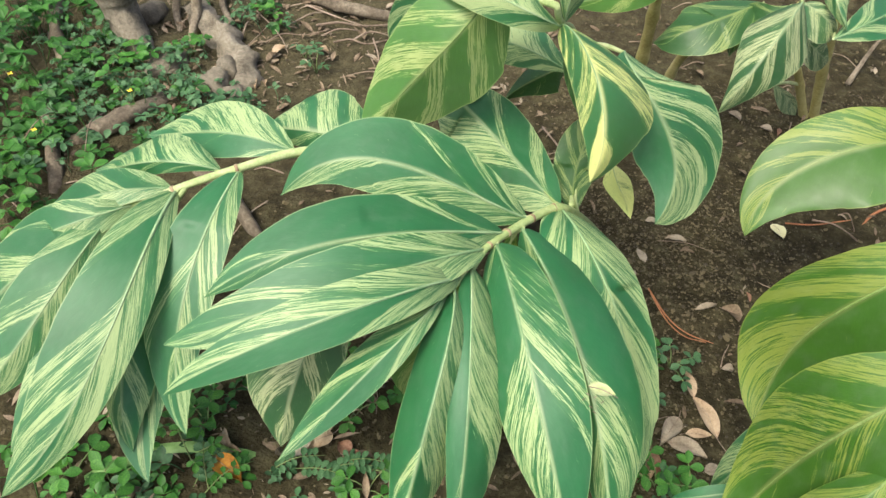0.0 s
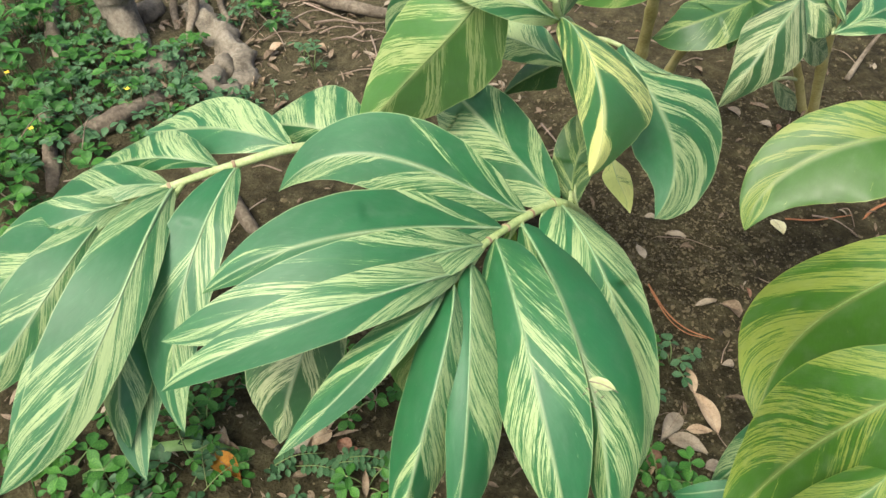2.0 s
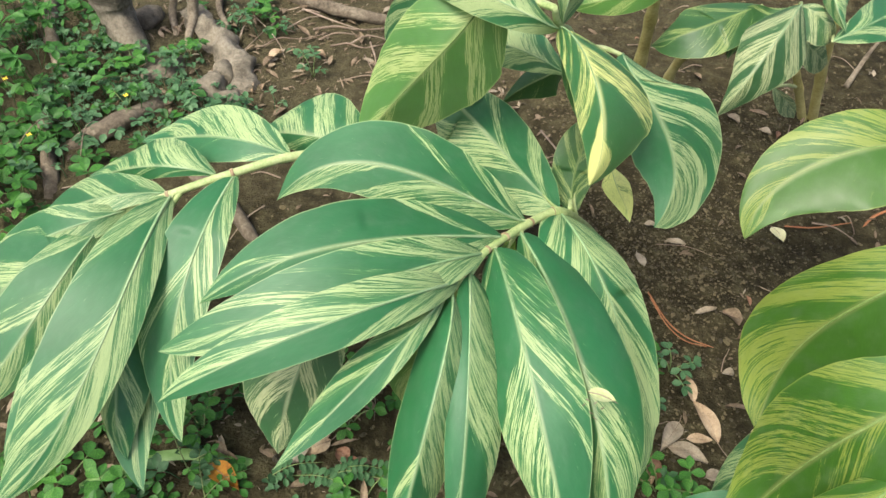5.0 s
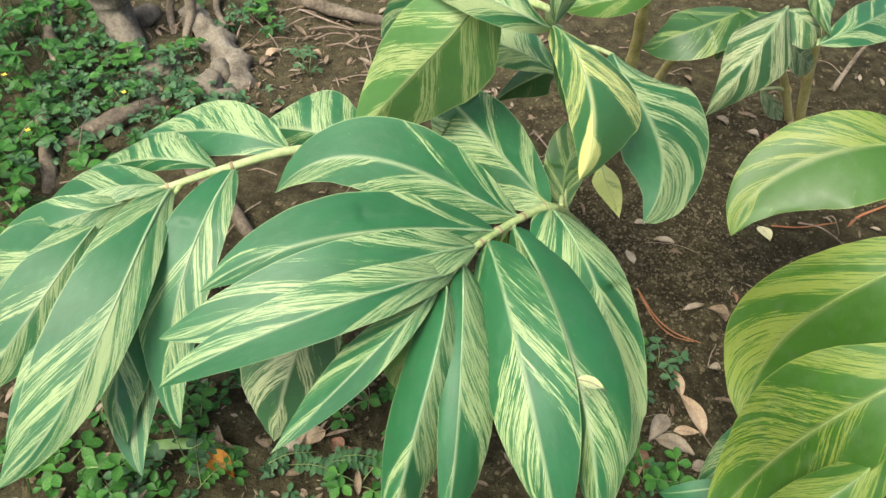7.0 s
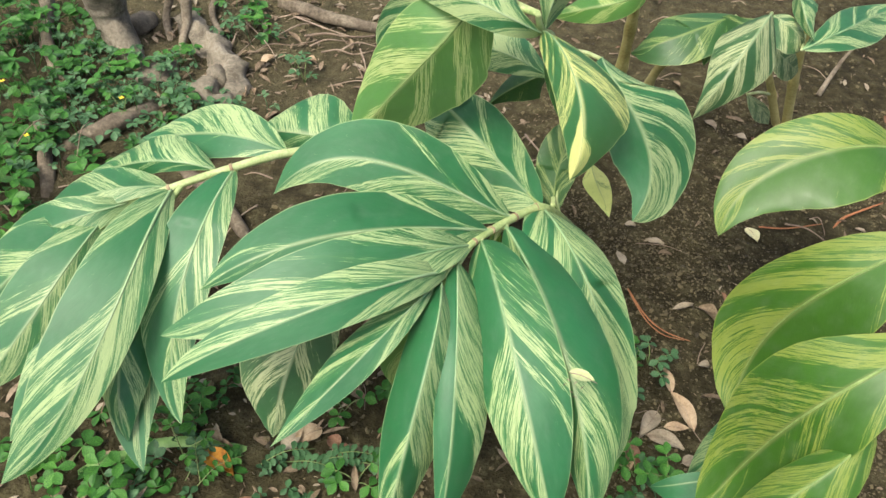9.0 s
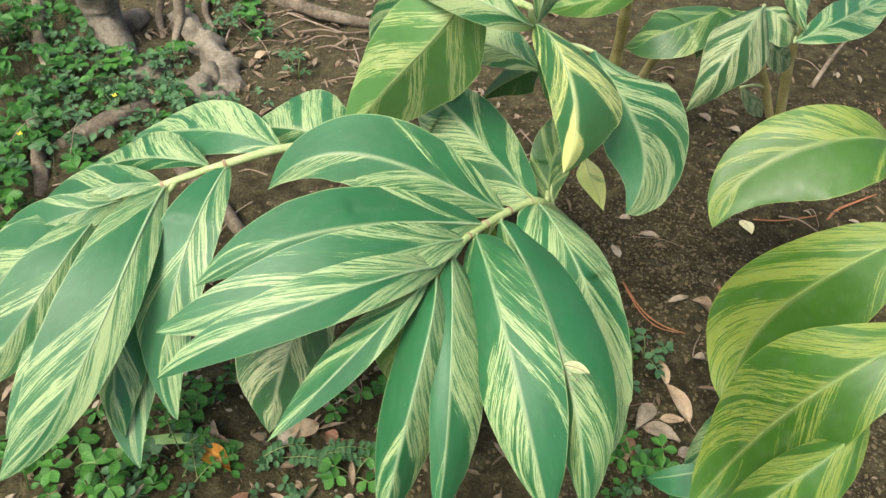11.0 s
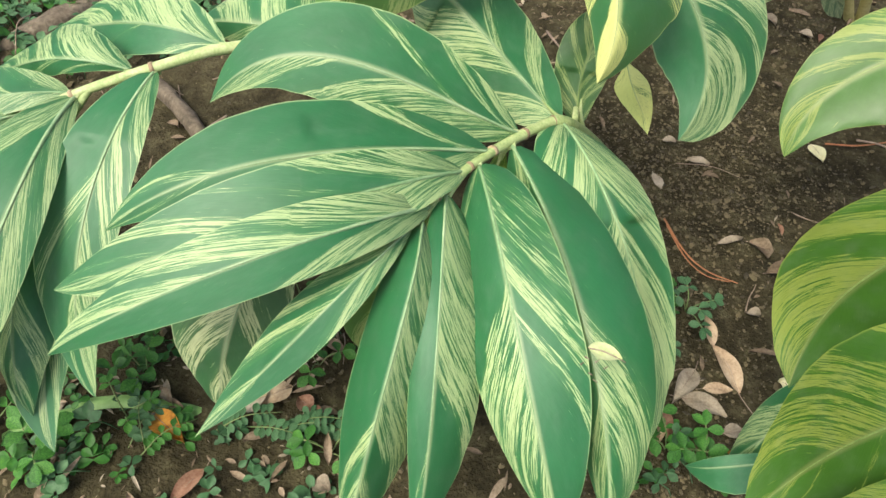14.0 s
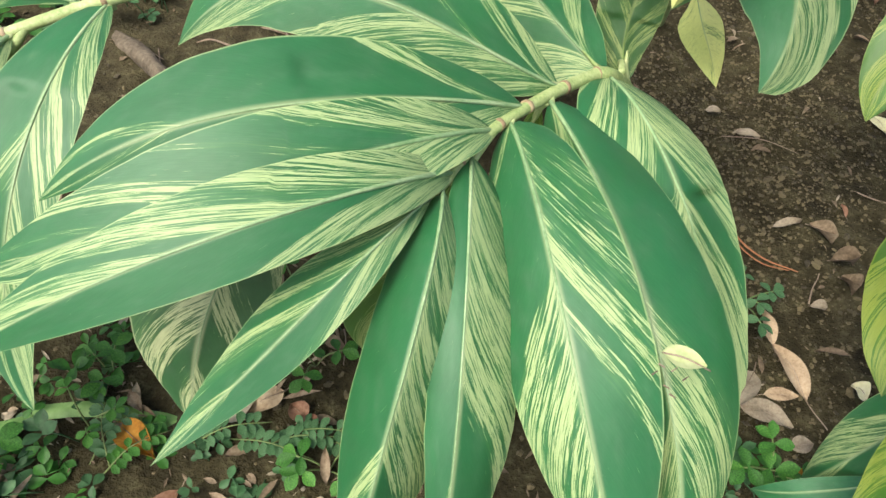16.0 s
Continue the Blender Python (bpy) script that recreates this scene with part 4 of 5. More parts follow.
stalk(left, [(-0.262, 0.761, 0.445), (-0.269, 0.753, 0.439), (-0.277, 0.745, 0.420)], 0.0045, 0.003, STALK, "petiole")
stalk(main, [(0.235, 1.022, 0.250), (0.212, 1.022, 0.271), (0.189, 1.022, 0.280)], 0.0045, 0.003, STALK, "petiole")
stalk(upper, [(0.163, 0.919, 0.615), (0.166, 0.914, 0.613), (0.169, 0.909, 0.600)], 0.0045, 0.003, STALK, "petiole")
stalk(upper, [(0.205, 0.980, 0.550), (0.236, 0.969, 0.559), (0.266, 0.958, 0.556)], 0.0045, 0.003, STALK, "petiole")
stalk(upper, [(0.221, 1.006, 0.520), (0.208, 0.994, 0.516), (0.196, 0.982, 0.500)], 0.0045, 0.003, STALK, "petiole")
stalk(upper, [(0.221, 1.006, 0.520), (0.216, 1.068, 0.476), (0.212, 1.130, 0.420)], 0.0045, 0.003, STALK, "petiole")
stalk(upper, [(0.221, 1.006, 0.520), (0.236, 0.908, 0.501), (0.252, 0.809, 0.470)], 0.0045, 0.003, STALK, "petiole")
stalk(upper, [(0.163, 0.919, 0.615), (0.179, 0.955, 0.594), (0.195, 0.991, 0.560)], 0.0045, 0.003, STALK, "petiole")
stalk(upper, [(0.147, 0.888, 0.660), (0.106, 0.947, 0.636), (0.064, 1.005, 0.600)], 0.0045, 0.003, STALK, "petiole")
stalk(upper, [(0.147, 0.888, 0.660), (0.096, 1.023, 0.611), (0.045, 1.158, 0.550)], 0.0045, 0.003, STALK, "petiole")
stalk(far, [(0.828, 1.519, 0.330), (0.783, 1.421, 0.371), (0.739, 1.323, 0.400)], 0.0045, 0.003, STALK, "petiole")
stalk(far, [(0.775, 1.524, 0.250), (0.730, 1.483, 0.331), (0.685, 1.442, 0.400)], 0.0045, 0.003, STALK, "petiole")
stalk(far, [(0.775, 1.524, 0.250), (0.717, 1.522, 0.311), (0.659, 1.521, 0.360)], 0.0045, 0.003, STALK, "petiole")
stalk(far, [(0.783, 1.481, 0.450), (0.768, 1.479, 0.456), (0.753, 1.476, 0.450)], 0.0045, 0.003, STALK, "petiole")
stalk(far, [(0.422, 1.500, 0.420), (0.431, 1.489, 0.426), (0.441, 1.479, 0.420)], 0.0045, 0.003, STALK, "petiole")
stalk(far, [(0.775, 1.524, 0.250), (0.754, 1.481, 0.301), (0.732, 1.439, 0.340)], 0.0045, 0.003, STALK, "petiole")
stalk(far, [(0.854, 1.589, 0.120), (0.799, 1.538, 0.156), (0.745, 1.487, 0.180)], 0.0045, 0.003, STALK, "petiole")
stalk(far, [(0.685, 1.406, 0.420), (0.654, 1.335, 0.466), (0.622, 1.263, 0.500)], 0.0045, 0.003, STALK, "petiole")

# ---- tree roots and stones ----
root([(-0.899, 1.716, 0.220), (-0.914, 1.734, 0.100), (-0.875, 1.688, 0.030), (-0.803, 1.616, -0.030)], 0.062, 0.028, "pale grey-brown buttress root running into the soil", GREY_BARK, 18, 0.25, 1.0)
root([(-0.728, 1.820, 0.120), (-0.730, 1.795, 0.050), (-0.728, 1.729, 0.020), (-0.723, 1.695, -0.020)], 0.015, 0.008, "thin brown root hanging to the soil", BARK, 12, 0.3, 2.0)
root([(-0.792, 1.866, 0.090), (-0.809, 1.847, 0.030), (-0.784, 1.782, 0.000), (-0.760, 1.731, -0.020)], 0.012, 0.008, "thin brown root hanging to the soil", BARK, 12, 0.3, 3.0)
root([(-0.753, 1.841, 0.030), (-0.670, 1.763, 0.005), (-0.596, 1.658, -0.010), (-0.527, 1.530, -0.030)], 0.032, 0.050, "knobbly grey root rising out of the soil", GREY_BARK, 18, 0.7, 4.0)
root([(-0.881, 1.259, -0.010), (-0.822, 1.286, 0.020), (-0.766, 1.339, 0.030), (-0.710, 1.469, -0.010)], 0.018, 0.024, "weathered grey-brown root lying on the soil", BARK, 14, 0.3, 5.0)
root([(-0.514, 2.026, 0.010), (-0.396, 1.954, 0.020), (-0.291, 1.921, 0.020), (-0.144, 1.940, -0.010)], 0.022, 0.014, "long pale root lying on leaf litter", BARK, 14, 0.3, 6.0)
root([(-1.180, 1.898, 0.020), (-1.094, 1.698, 0.020), (-1.028, 1.587, 0.010), (-0.971, 1.512, -0.020)], 0.020, 0.014, "brown root among creeping plants", BARK, 12, 0.3, 7.0)
root([(-1.035, 1.488, -0.010), (-0.946, 1.328, 0.015), (-0.885, 1.213, 0.015), (-0.843, 1.106, -0.020)], 0.022, 0.016, "brown root among creeping plants", BARK, 12, 0.35, 8.0)
root([(-0.594, 1.242, -0.010), (-0.485, 1.153, 0.015), (-0.413, 1.074, 0.015), (-0.354, 1.015, -0.020)], 0.016, 0.014, "pale brown root under the leaves", BARK, 12, 0.3, 9.0)
root([(-0.704, 1.979, 0.030), (-0.687, 1.886, 0.020), (-0.620, 1.779, 0.000), (-0.586, 1.759, -0.020)], 0.012, 0.006, "thin brown root on leaf litter", BARK, 10, 0.3, 10.0)
stone(-0.875, 1.812, (0.05, 0.035, 0.03), 1)
stone(-0.603, 1.527, (0.045, 0.035, 0.03), 2)
stone(-0.552, 1.486, (0.035, 0.03, 0.022), 3)
stone(-0.750, 1.593, (0.06, 0.04, 0.025), 4)
stone(-0.593, 1.596, (0.04, 0.03, 0.03), 5)

# ---- creeping plants ----
cover_carpet("creeping_plants", "mat of green creeping plants with four-part leaves", [
    (-1.23, 1.74, 0.1, 24, 0.09), (-1.12, 1.79, 0.08, 17, 0.08), (-1.12, 1.51, 0.1, 25, 0.09), (-1.00, 1.36, 0.1, 24, 0.08), (-0.99, 1.24, 0.1, 12, 0.08), (-0.91, 1.11, 0.09, 9, 0.07), (-0.99, 1.63, 0.07, 4, 0.06), (-0.87, 1.45, 0.07, 4, 0.05), (-0.88, 0.99, 0.08, 7, 0.06), (-0.80, 1.16, 0.06, 4, 0.05), (-1.28, 1.56, 0.15, 28, 0.1), (-1.08, 1.14, 0.15, 28, 0.1), (-0.65, 1.41, 0.06, 5, 0.05), (-0.66, 1.94, 0.05, 5, 0.05), (-0.56, 1.88, 0.04, 4, 0.04)], 0.033, COVER, 21)
cover_carpet("blue_green_plants", "low dull blue-green creeping plants in small tufts", [
    (-0.87, 1.60, 0.05, 22, 0.05), (-0.54, 1.39, 0.06, 26, 0.05), (-0.62, 1.33, 0.06, 22, 0.05), (-0.79, 1.31, 0.05, 14, 0.05), (-0.95, 1.46, 0.05, 14, 0.04), (-0.57, 1.31, 0.05, 18, 0.04), (-0.91, 1.15, 0.06, 16, 0.05)], 0.022, COVER_BLUE, 22)
cover_carpet("shaded_creeping_plants", "creeping green plants in the shade of ginger leaves", [
    (-0.53, 0.47, 0.03, 9, 0.036), (-0.60, 0.48, 0.03, 7, 0.032), (-0.46, 0.47, 0.03, 7, 0.024), (-0.39, 0.61, 0.04, 7, 0.024), (-0.31, 0.65, 0.04, 6, 0.024), (-0.44, 0.56, 0.04, 6, 0.024), (-0.31, 0.47, 0.05, 8, 0.016), (-0.08, 0.68, 0.05, 6, 0.016), (0.41, 0.56, 0.025, 7, 0.024), (0.47, 0.55, 0.03, 5, 0.024)], 0.022, COVER, 23)
cover_plant(-0.344, 0.588, 3, 0.026, 101, COVER, False)
cover_plant(0.466, 0.799, 5, 0.02, 102, COVER_BLUE, False)
cover_plant(0.423, 0.746, 3, 0.018, 103, COVER_BLUE, False)
cover_plant(0.412, 0.559, 3, 0.026, 104, COVER, False)
cover_plant(0.463, 0.554, 3, 0.024, 105, COVER, False)
cover_plant(-0.530, 0.478, 4, 0.03, 106, COVER, False)
cover_plant(-0.455, 0.462, 3, 0.028, 107, COVER, False)
cover_plant(-0.351, 0.521, 3, 0.016, 108, COVER, False)
cover_plant(-0.409, 1.686, 3, 0.02, 109, COVER_BLUE, False)
cover_plant(-0.366, 1.626, 4, 0.02, 110, COVER_BLUE, False)
cover_plant(-0.565, 1.879, 5, 0.028, 111, COVER, False)
cover_plant(-0.712, 1.665, 5, 0.026, 112, COVER, False)
cover_plant(-0.828, 1.581, 5, 0.03, 113, COVER, False)
cover_plant(-0.900, 1.691, 4, 0.03, 114, COVER, False)
cover_plant(-1.085, 1.442, 4, 0.034, 115, COVER, True)
cover_plant(-0.926, 1.234, 4, 0.032, 116, COVER, True)
cover_plant(-0.948, 1.182, 4, 0.034, 117, COVER, False)
cover_plant(-0.938, 1.538, 4, 0.028, 118, COVER, False)
cover_plant(-0.881, 1.080, 4, 0.03, 119, COVER, False)
cover_plant(-0.768, 1.396, 3, 0.022, 120, COVER, True)
cover_plant(-0.100, 0.636, 3, 0.022, 121, COVER, False)
cover_plant(-0.059, 0.503, 4, 0.022, 122, COVER, False)
cover_plant(-0.148, 0.742, 3, 0.02, 123, COVER, False)
sprig(-0.228, 0.514, 20, 0.1, 7, 124)
sprig(-0.185, 0.528, -10, 0.11, 8, 125)
sprig(-0.146, 0.522, 10, 0.1, 7, 126)
sprig(-0.338, 0.479, 60, 0.08, 6, 127)
sprig(-0.310, 0.477, 110, 0.08, 6, 128)
sprig(-0.122, 0.540, 0, 0.11, 7, 129)
sprig(-0.075, 0.540, -20, 0.09, 6, 130)
sprig(-0.636, 1.338, 160, 0.1, 7, 131)
sprig(-0.540, 1.384, 30, 0.1, 7, 132)
sprig(-0.840, 1.553, 140, 0.11, 8, 133)
sprig(-0.902, 1.595, 60, 0.1, 7, 134)
sprig(-0.497, 1.379, -20, 0.08, 6, 135)

# ---- fallen leaves, blades and twigs ----
fallen_leaf((0.467, 0.690), (0.423, 0.626), 0.034, GREY_TAN, "curled grey-tan dead leaf on dark soil", 0.3, 0.01, 0.25, 136)
fallen_leaf((0.441, 0.641), (0.506, 0.619), 0.036, GREY_TAN, "flat grey-tan dead leaf on dark soil", 0.1, 0.012, 0.25, 137)
fallen_leaf((0.530, 0.658), (0.500, 0.736), 0.036, TAN, "pinkish tan dead leaf with a thin stalk on soil", 0.15, 0.014, 0.5, 138)
fallen_leaf((0.502, 0.737), (0.494, 0.790), 0.022, TAN, "small tan dead leaf on soil", 0.2, 0.008, 0.25, 139)
fallen_leaf((0.475, 0.660), (0.521, 0.663), 0.022, TAN, "small tan dead leaf under another", 0.1, 0.004, 0.25, 140)
fallen_leaf((0.748, 1.208), (0.759, 1.158), 0.035, CREAM, "yellowish dry leaf on dark soil", 0.1, 0.006, 0.1, 141)
fallen_leaf((-0.318, 0.529), (-0.257, 0.490), 0.04, ORANGE, "orange-brown dead leaf among creeping plants", 0.25, 0.012, 0.25, 142)
fallen_leaf((0.356, 0.616), (0.390, 0.568), 0.03, BROWN, "reddish brown dead leaf on soil", 0.3, 0.008, 0.25, 143)
fallen_leaf((0.400, 0.620), (0.414, 0.571), 0.028, BROWN, "brown curled dead leaf on soil", 0.3, 0.008, 0.25, 144)
fallen_leaf((0.394, 0.604), (0.402, 0.570), 0.024, TAN, "small tan dead leaf on soil", 0.12, 0.008, 0.25, 145)
fallen_leaf((-0.538, 1.587), (-0.506, 1.534), 0.026, TAN, "tan dead leaf by a knobbly root", 0.2, 0.008, 0.25, 146)
fallen_leaf((0.502, 1.130), (0.541, 1.123), 0.022, GREY_TAN, "pale scrap of dead leaf on soil", 0.2, 0.004, 0.1, 147)
fallen_leaf((0.536, 0.944), (0.577, 0.953), 0.016, GREY_TAN, "pale curled dead leaf on soil", 0.4, 0.004, 0.1, 148)
fallen_leaf((0.587, 0.947), (0.615, 0.915), 0.03, LITTER, "crumpled grey dead leaf on soil", 0.5, 0.008, 0.1, 149)
fallen_leaf((0.796, 1.565), (0.821, 1.546), 0.028, GREY_TAN, "pale scrap of dead leaf on soil", 0.2, 0.004, 0.1, 150)
fallen_leaf((0.725, 1.614), (0.748, 1.582), 0.028, GREY_TAN, "pale scrap of dead leaf on soil", 0.2, 0.004, 0.1, 151)
fallen_leaf((0.458, 1.176), (0.482, 1.171), 0.02, GREY_TAN, "pale scrap of dead leaf on soil", 0.2, 0.004, 0.1, 152)
fallen_leaf((-0.096, 0.558), (-0.118, 0.576), 0.03, BROWN, "dull brown dead leaf in deep shade", 0.2, 0.008, 0.25, 153)
fallen_leaf((-0.132, 0.595), (-0.173, 0.560), 0.04, TAN, "pinkish tan dead leaf beneath the ginger leaves", 0.15, 0.01, 0.25, 154)
fallen_leaf((0.488, 0.544), (0.521, 0.559), 0.028, ORANGE, "small orange dead leaf on soil", 0.2, 0.006, 0.1, 155)
fallen_leaf((0.608, 0.667), (0.590, 0.684), 0.032, CREAM, "yellowish green fallen leaf on soil", 0.15, 0.01, 0.1, 156)
fallen_leaf((0.602, 0.880), (0.633, 0.874), 0.03, LITTER, "crumpled grey-brown dead leaf on soil", 0.6, 0.01, 0.1, 157)
fallen_leaf((0.612, 0.852), (0.622, 0.824), 0.028, LITTER, "crumpled grey-brown dead leaf on soil", 0.6, 0.01, 0.1, 158)
fallen_leaf((0.562, 0.803), (0.580, 0.796), 0.02, GREY_TAN, "pale scrap of dead leaf on soil", 0.3, 0.006, 0.1, 159)
fallen_leaf((0.497, 0.592), (0.530, 0.603), 0.025, GREY_TAN, "grey dead leaf half in the soil", 0.1, 0.004, 0.1, 160)
fallen_leaf((-0.008, 0.631), (0.035, 0.602), 0.035, BROWN, "dull brown dead leaf in deep shade", 0.2, 0.01, 0.2, 161)
fallen_leaf((0.327, 2.093), (0.361, 2.059), 0.03, TAN, "tan dead leaf on soil", 0.2, 0.006, 0.2, 162)

rng = random.Random(77)
for _ in range(15):
    x, y, a, s = rng.uniform(-0.85, 0.05), rng.uniform(1.45, 2.25), rng.uniform(0, 6.28), rng.uniform(0.03, 0.06)
    fallen_leaf((x, y), (x + s * math.cos(a), y + s * math.sin(a)), s * rng.uniform(0.25, 0.5), rng.choice((TAN, GREY_TAN, BROWN, LITTER)), "dry brown dead leaf in the litter under the tree", rng.uniform(0.1, 0.5), 0.006, 0.2, rng.randint(1, 999))
for _ in range(26):
    x, y, a, s = rng.uniform(0.35, 1.3), rng.uniform(0.7, 2.1), rng.uniform(0, 6.28), rng.uniform(0.015, 0.035)
    fallen_leaf((x, y), (x + s * math.cos(a), y + s * math.sin(a)), s * rng.uniform(0.25, 0.5), rng.choice((GREY_TAN, LITTER, BROWN)), "small dry dead leaf on dark soil", rng.uniform(0.1, 0.5), 0.004, 0.2, rng.randint(1, 999))
for _ in range(60):
    x, y, a, s = rng.uniform(-0.9, 1.2), rng.uniform(0.45, 2.3), rng.uniform(0, 6.28), rng.uniform(0.04, 0.13)
    p, q = on_ground(x, y, 0.004), on_ground(x + s * math.cos(a), y + s * math.sin(a), 0.006)
    stick([p, (p + q) / 2 + Vector((rng.uniform(-0.01, 0.01), 0.006, 0.006)), q], rng.uniform(0.001, 0.0025), "thin dry twig on the soil")
stick([(-0.530, 1.740, 0.006), (-0.491, 1.780, 0.012), (-0.428, 1.785, 0.012), (-0.367, 1.834, 0.006)], 0.0022, "thin dry twig on the soil")
stick([(-0.593, 1.895, 0.006), (-0.532, 1.818, 0.012), (-0.486, 1.755, 0.010), (-0.457, 1.696, 0.006)], 0.0018, "thin dry twig on the soil")
stick([(-0.347, 1.770, 0.006), (-0.301, 1.782, 0.012), (-0.252, 1.770, 0.010), (-0.194, 1.809, 0.006)], 0.003, "thin dry twig on the soil")
stick([(-0.631, 1.602, 0.006), (-0.577, 1.640, 0.030), (-0.551, 1.713, 0.030), (-0.539, 1.842, 0.006)], 0.0016, "thin dry twig on the soil")
stick([(-0.410, 1.848, 0.006), (-0.346, 1.860, 0.014), (-0.280, 1.853, 0.014), (-0.204, 1.885, 0.006)], 0.004, "thin dry twig on the soil")
stick([(-0.249, 1.752, 0.000), (-0.221, 1.671, 0.020), (-0.202, 1.622, 0.020), (-0.193, 1.601, 0.000)], 0.0016, "thin dry twig on the soil")
stick([(-0.938, 1.203, 0.050), (-0.904, 1.217, 0.090), (-0.904, 1.284, 0.070), (-0.917, 1.352, 0.000)], 0.0014, "thin dry twig on the soil")
stick([(0.676, 1.028, 0.004), (0.706, 1.010, 0.008), (0.738, 1.002, 0.008), (0.760, 0.990, 0.004)], 0.0012, "thin dry twig on the soil")
stick([(0.562, 0.807, 0.004), (0.569, 0.830, 0.010), (0.581, 0.850, 0.010), (0.592, 0.875, 0.004)], 0.0012, "thin dry twig on the soil")
stick([(0.416, 0.685, 0.004), (0.429, 0.681, 0.010), (0.444, 0.687, 0.010), (0.461, 0.687, 0.004)], 0.001, "thin dry twig on the soil")
strip("grass_blade", [(-0.422, 0.531, 0.012), (-0.353, 0.540, 0.022), (-0.297, 0.539, 0.018), (-0.229, 0.539, 0.006)], 0.020, BLADE, "broad green grass blade lying over the soil", "grass", "grass blades")
strip("grass_blade", [(-0.507, 0.472, 0.008), (-0.475, 0.493, 0.020), (-0.436, 0.510, 0.020), (-0.400, 0.532, 0.008)], 0.018, BLADE, "broad green grass blade lying over the soil", "grass", "grass blades")
stick([(0.445, 0.983, 0.006), (0.472, 0.912, 0.010), (0.506, 0.875, 0.010), (0.556, 0.859, 0.006)], 0.0018, "reddish dry pine needle on dark soil", NEEDLE, "pine_needle", "pine needles")
stick([(0.448, 0.969, 0.006), (0.472, 0.902, 0.008), (0.502, 0.868, 0.008), (0.543, 0.860, 0.006)], 0.0014, "reddish dry pine needle on dark soil", NEEDLE, "pine_needle", "pine needles")
stick([(0.776, 1.211, 0.006), (0.837, 1.210, 0.010), (0.906, 1.230, 0.010), (0.979, 1.256, 0.006)], 0.002, "reddish dry pine needle on dark soil", NEEDLE, "pine_needle", "pine needles")
stick([(0.950, 1.225, 0.006), (0.981, 1.256, 0.015), (1.037, 1.291, 0.015), (1.110, 1.338, 0.006)], 0.004, "reddish brown stick on soil", NEEDLE, "twig", "twigs")
stick([(0.897, 1.251, 0.000), (0.911, 1.236, 0.030), (0.920, 1.208, 0.020), (0.930, 1.202, 0.000)], 0.0015, "thin dry twig on the soil")
stick([(0.231, 1.459, 0.020), (0.257, 1.349, 0.060), (0.271, 1.288, 0.080), (0.290, 1.295, 0.050)], 0.0025, "thin pale dry stick between stems")
stick([(1.086, 1.795, 0.000), (1.116, 1.837, 0.030), (1.159, 1.896, 0.060), (1.190, 1.925, 0.090)], 0.008, "dark broken stick standing in the soil", BARK)
stick([(-0.808, 1.182, 0.000), (-0.795, 1.211, 0.060), (-0.781, 1.232, 0.100), (-0.794, 1.313, 0.060)], 0.0016, "thin dry stem among creeping plants")

# more plants and leaves on the ground
# COVER_BLUE here puts the deep shade under the ginger into the leaf colour
cover_carpet("dark_creeping_plants", "creeping plants under the ginger leaves, shade put into their duller green", [
    (-0.42, 0.43, 0.035, 4, 0.030), (-0.42, 0.39, 0.035, 4, 0.030), (-0.32, 0.42, 0.030, 3, 0.020), (-0.12, 0.46, 0.035, 5, 0.025), (-0.07, 0.44, 0.035, 4, 0.025), (-0.18, 0.47, 0.030, 3, 0.020), (-0.34, 0.56, 0.025, 3, 0.030), (-0.41, 0.52, 0.030, 4, 0.030), (-0.06, 0.65, 0.030, 3, 0.020), (0.43, 0.53, 0.030, 4, 0.030), (-0.19, 0.51, 0.030, 4, 0.020)], 0.021, COVER_BLUE, 24)
cover_carpet("fine_creeping_plants", "fine dull green creeping plants between the roots", [
    (-1.00, 1.66, 0.050, 24, 0.050), (-0.78, 1.46, 0.060, 34, 0.040), (-0.70, 1.51, 0.050, 26, 0.040), (-0.86, 1.49, 0.060, 24, 0.040), (-0.90, 1.35, 0.050, 22, 0.050), (-0.71, 1.61, 0.040, 14, 0.040), (-1.14, 1.65, 0.050, 16, 0.060), (-0.60, 1.83, 0.040, 16, 0.050), (-0.98, 1.43, 0.050, 14, 0.050)], 0.019, COVER_BLUE, 25)
fallen_leaf((-0.223, 0.460), (-0.253, 0.407), 0.026, BROWN, "long red-brown dead leaf under the plants", 0.25, 0.010, 0.2, 301)
fallen_leaf((-0.191, 0.545), (-0.163, 0.581), 0.034, GREY_TAN, "grey-tan dead leaf below a ginger leaf tip", 0.25, 0.010, 0.2, 302)
fallen_leaf((0.385, 0.614), (0.373, 0.562), 0.020, BROWN, "narrow brown dead leaf beside the ginger", 0.25, 0.010, 0.2, 303)
fallen_leaf((0.407, 0.606), (0.401, 0.565), 0.016, TAN, "narrow tan dead leaf beside the ginger", 0.25, 0.010, 0.2, 304)
fallen_leaf((-0.106, 0.557), (-0.074, 0.543), 0.030, BROWN, "brown dead leaf in the shade", 0.25, 0.010, 0.2, 305)
fallen_leaf((-0.074, 0.459), (-0.048, 0.449), 0.030, GREY_TAN, "grey dead leaf in the shade", 0.25, 0.010, 0.2, 306)
fallen_leaf((-0.500, 1.684), (-0.469, 1.716), 0.030, TAN, "tan curled dead leaf on the trodden bank", 0.25, 0.010, 0.2, 307)
fallen_leaf((-0.386, 1.729), (-0.350, 1.721), 0.030, TAN, "tan curled dead leaf on the trodden bank", 0.25, 0.010, 0.2, 308)
fallen_leaf((-0.508, 1.655), (-0.485, 1.686), 0.022, LITTER, "brown dead leaf on the trodden bank", 0.25, 0.010, 0.2, 309)
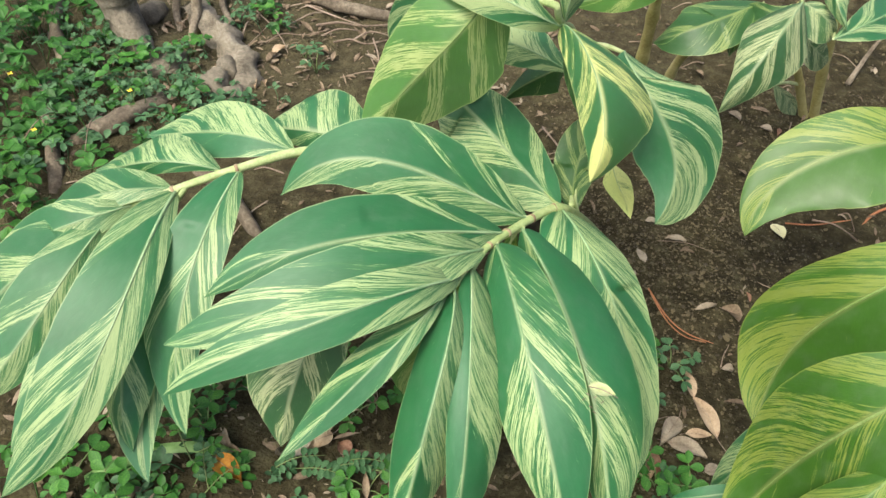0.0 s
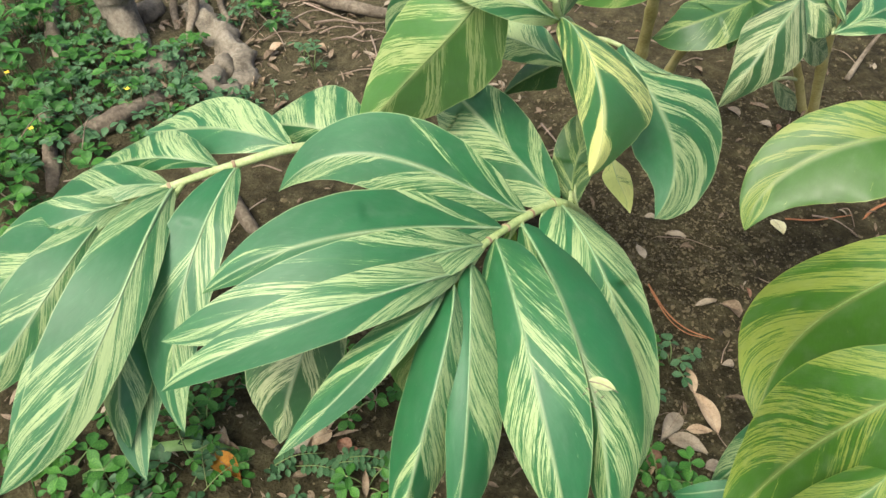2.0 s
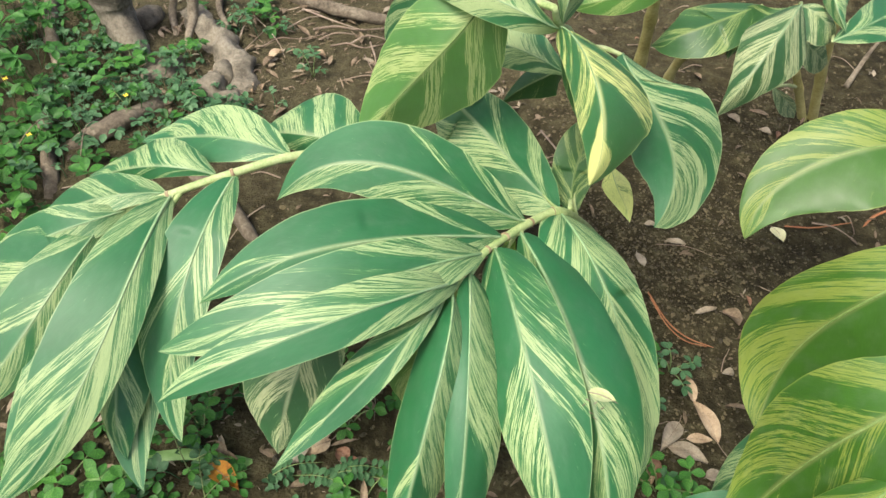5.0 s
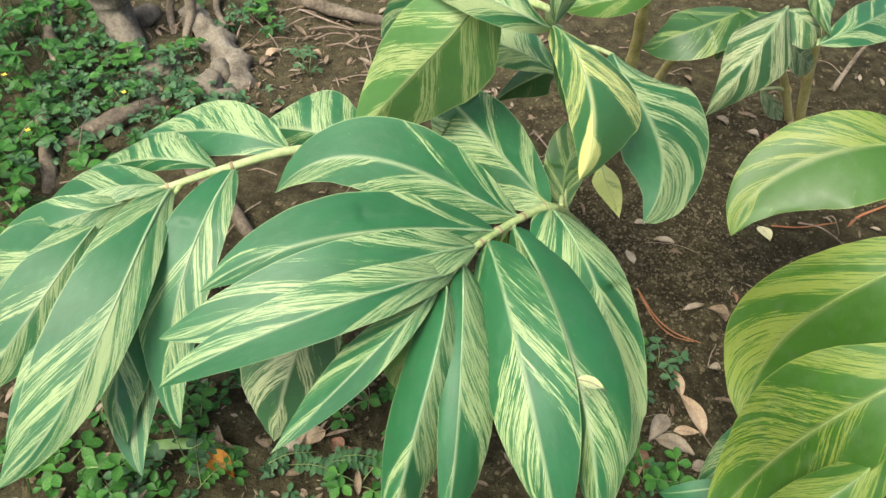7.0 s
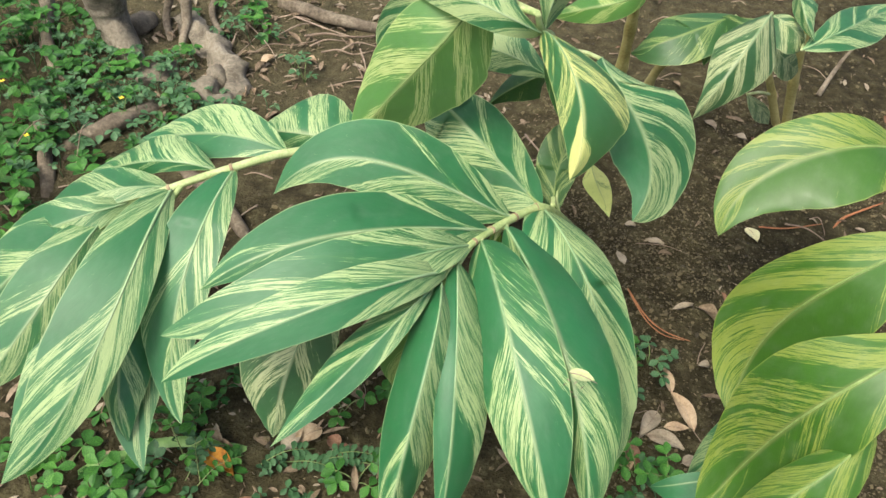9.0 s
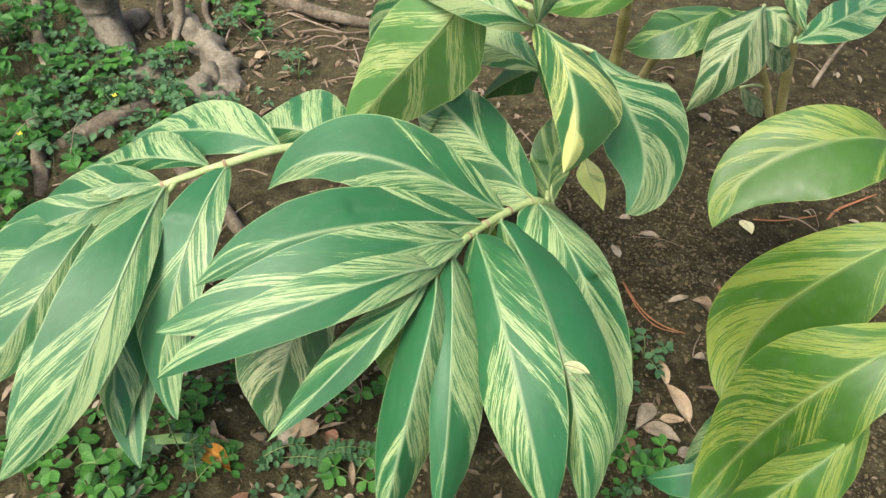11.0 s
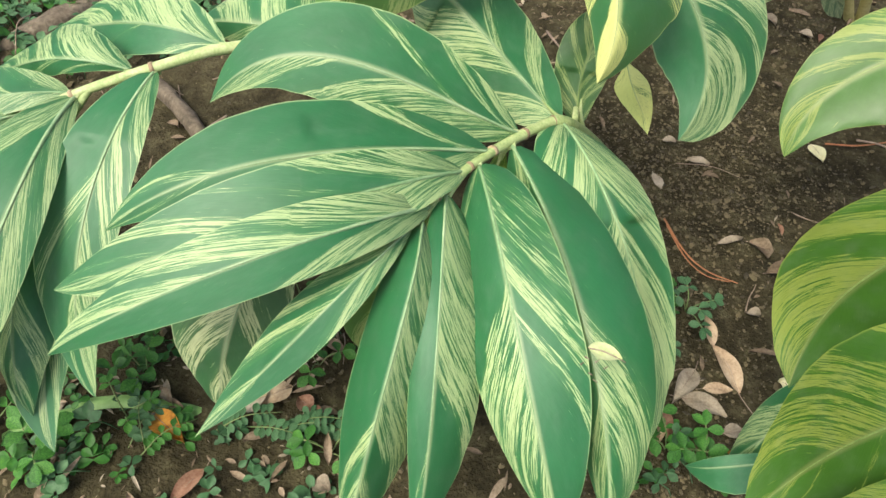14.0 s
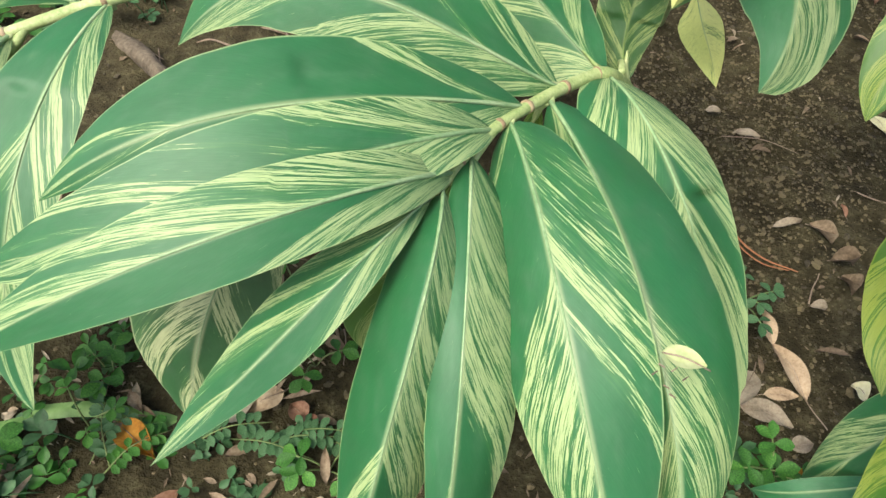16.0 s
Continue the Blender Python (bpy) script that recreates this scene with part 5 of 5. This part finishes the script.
fallen_leaf((-0.525, 1.574), (-0.501, 1.521), 0.022, TAN, "pinkish dead leaf by a grey root", 0.25, 0.010, 0.2, 310)
sprig(-0.317, 0.468, 40, 0.09, 7, 311, COVER)
sprig(0.444, 0.772, 100, 0.09, 7, 316, COVER)
stick([(-0.647, 1.770, 0.006), (-0.613, 1.881, 0.018), (-0.597, 1.916, 0.006)], 0.003, "thin pale dry stick on the litter")
stick([(-0.598, 1.734, 0.006), (-0.598, 1.807, 0.018), (-0.598, 1.837, 0.006)], 0.003, "thin pale dry stick on the litter")
stick([(-0.493, 1.825, 0.006), (-0.433, 1.886, 0.018), (-0.390, 1.919, 0.006)], 0.003, "thin pale dry stick on the litter")
stick([(-0.464, 1.954, 0.006), (-0.350, 1.879, 0.018), (-0.266, 1.862, 0.006)], 0.003, "thin pale dry stick on the litter")
stick([(-0.241, 1.806, 0.006), (-0.217, 1.725, 0.018), (-0.201, 1.660, 0.006)], 0.003, "thin pale dry stick on the litter")
stick([(-0.383, 1.798, 0.006), (-0.339, 1.820, 0.018), (-0.278, 1.839, 0.006)], 0.003, "thin pale dry stick on the litter")
stick([(-0.301, 1.782, 0.006), (-0.251, 1.819, 0.018), (-0.196, 1.828, 0.006)], 0.003, "thin pale dry stick on the litter")
stick([(-0.835, 1.295, 0.006), (-0.849, 1.357, 0.018), (-0.869, 1.399, 0.006)], 0.003, "thin pale dry stick on the litter")

# ---- a dry leaf that has dropped on the ginger ----
dropped = thing("fallen_leaf", "pale yellow-green fallen leaf lying on a ginger leaf", "dead leaf", "fallen leaves", (0.2165, 0.482, 0.4065))
verts, faces = flat_leaf((0, 0, 0), (0.033, -0.004, -0.010), 0.021, 0.003, 0.12, 5.5)
mesh_object("blade", verts, faces, LIME, dropped)
mesh_object("stalk", *tube(smooth_path([(-0.000, 0.000, 0.000), (0.016, -0.002, -0.001), (0.037, -0.005, -0.011)], 8), [0.0007] * 8, 5), TWIG, dropped)
mesh_object("crumb", *tube([Vector((-0.006, -0.014, -0.008)), Vector((-0.002, -0.011, -0.007))], [0.0007, 0.0004], 5, 0.4, 0), TWIG, dropped)
mesh_object("crumb", *tube([Vector((0.002, -0.020, -0.010)), Vector((0.006, -0.023, -0.009))], [0.0007, 0.0004], 5, 0.4, 1), TWIG, dropped)
mesh_object("crumb", *tube([Vector((0.008, -0.010, -0.008)), Vector((0.012, -0.007, -0.007))], [0.0007, 0.0004], 5, 0.4, 2), TWIG, dropped)
mesh_object("crumb", *tube([Vector((-0.002, -0.007, -0.004)), Vector((0.002, -0.010, -0.003))], [0.0007, 0.0004], 5, 0.4, 3), TWIG, dropped)
mesh_object("crumb", *tube([Vector((0.016, -0.015, -0.010)), Vector((0.020, -0.012, -0.009))], [0.0007, 0.0004], 5, 0.4, 4), TWIG, dropped)
mesh_object("crumb", *tube([Vector((0.006, -0.026, -0.011)), Vector((0.010, -0.029, -0.010))], [0.0007, 0.0004], 5, 0.4, 5), TWIG, dropped)
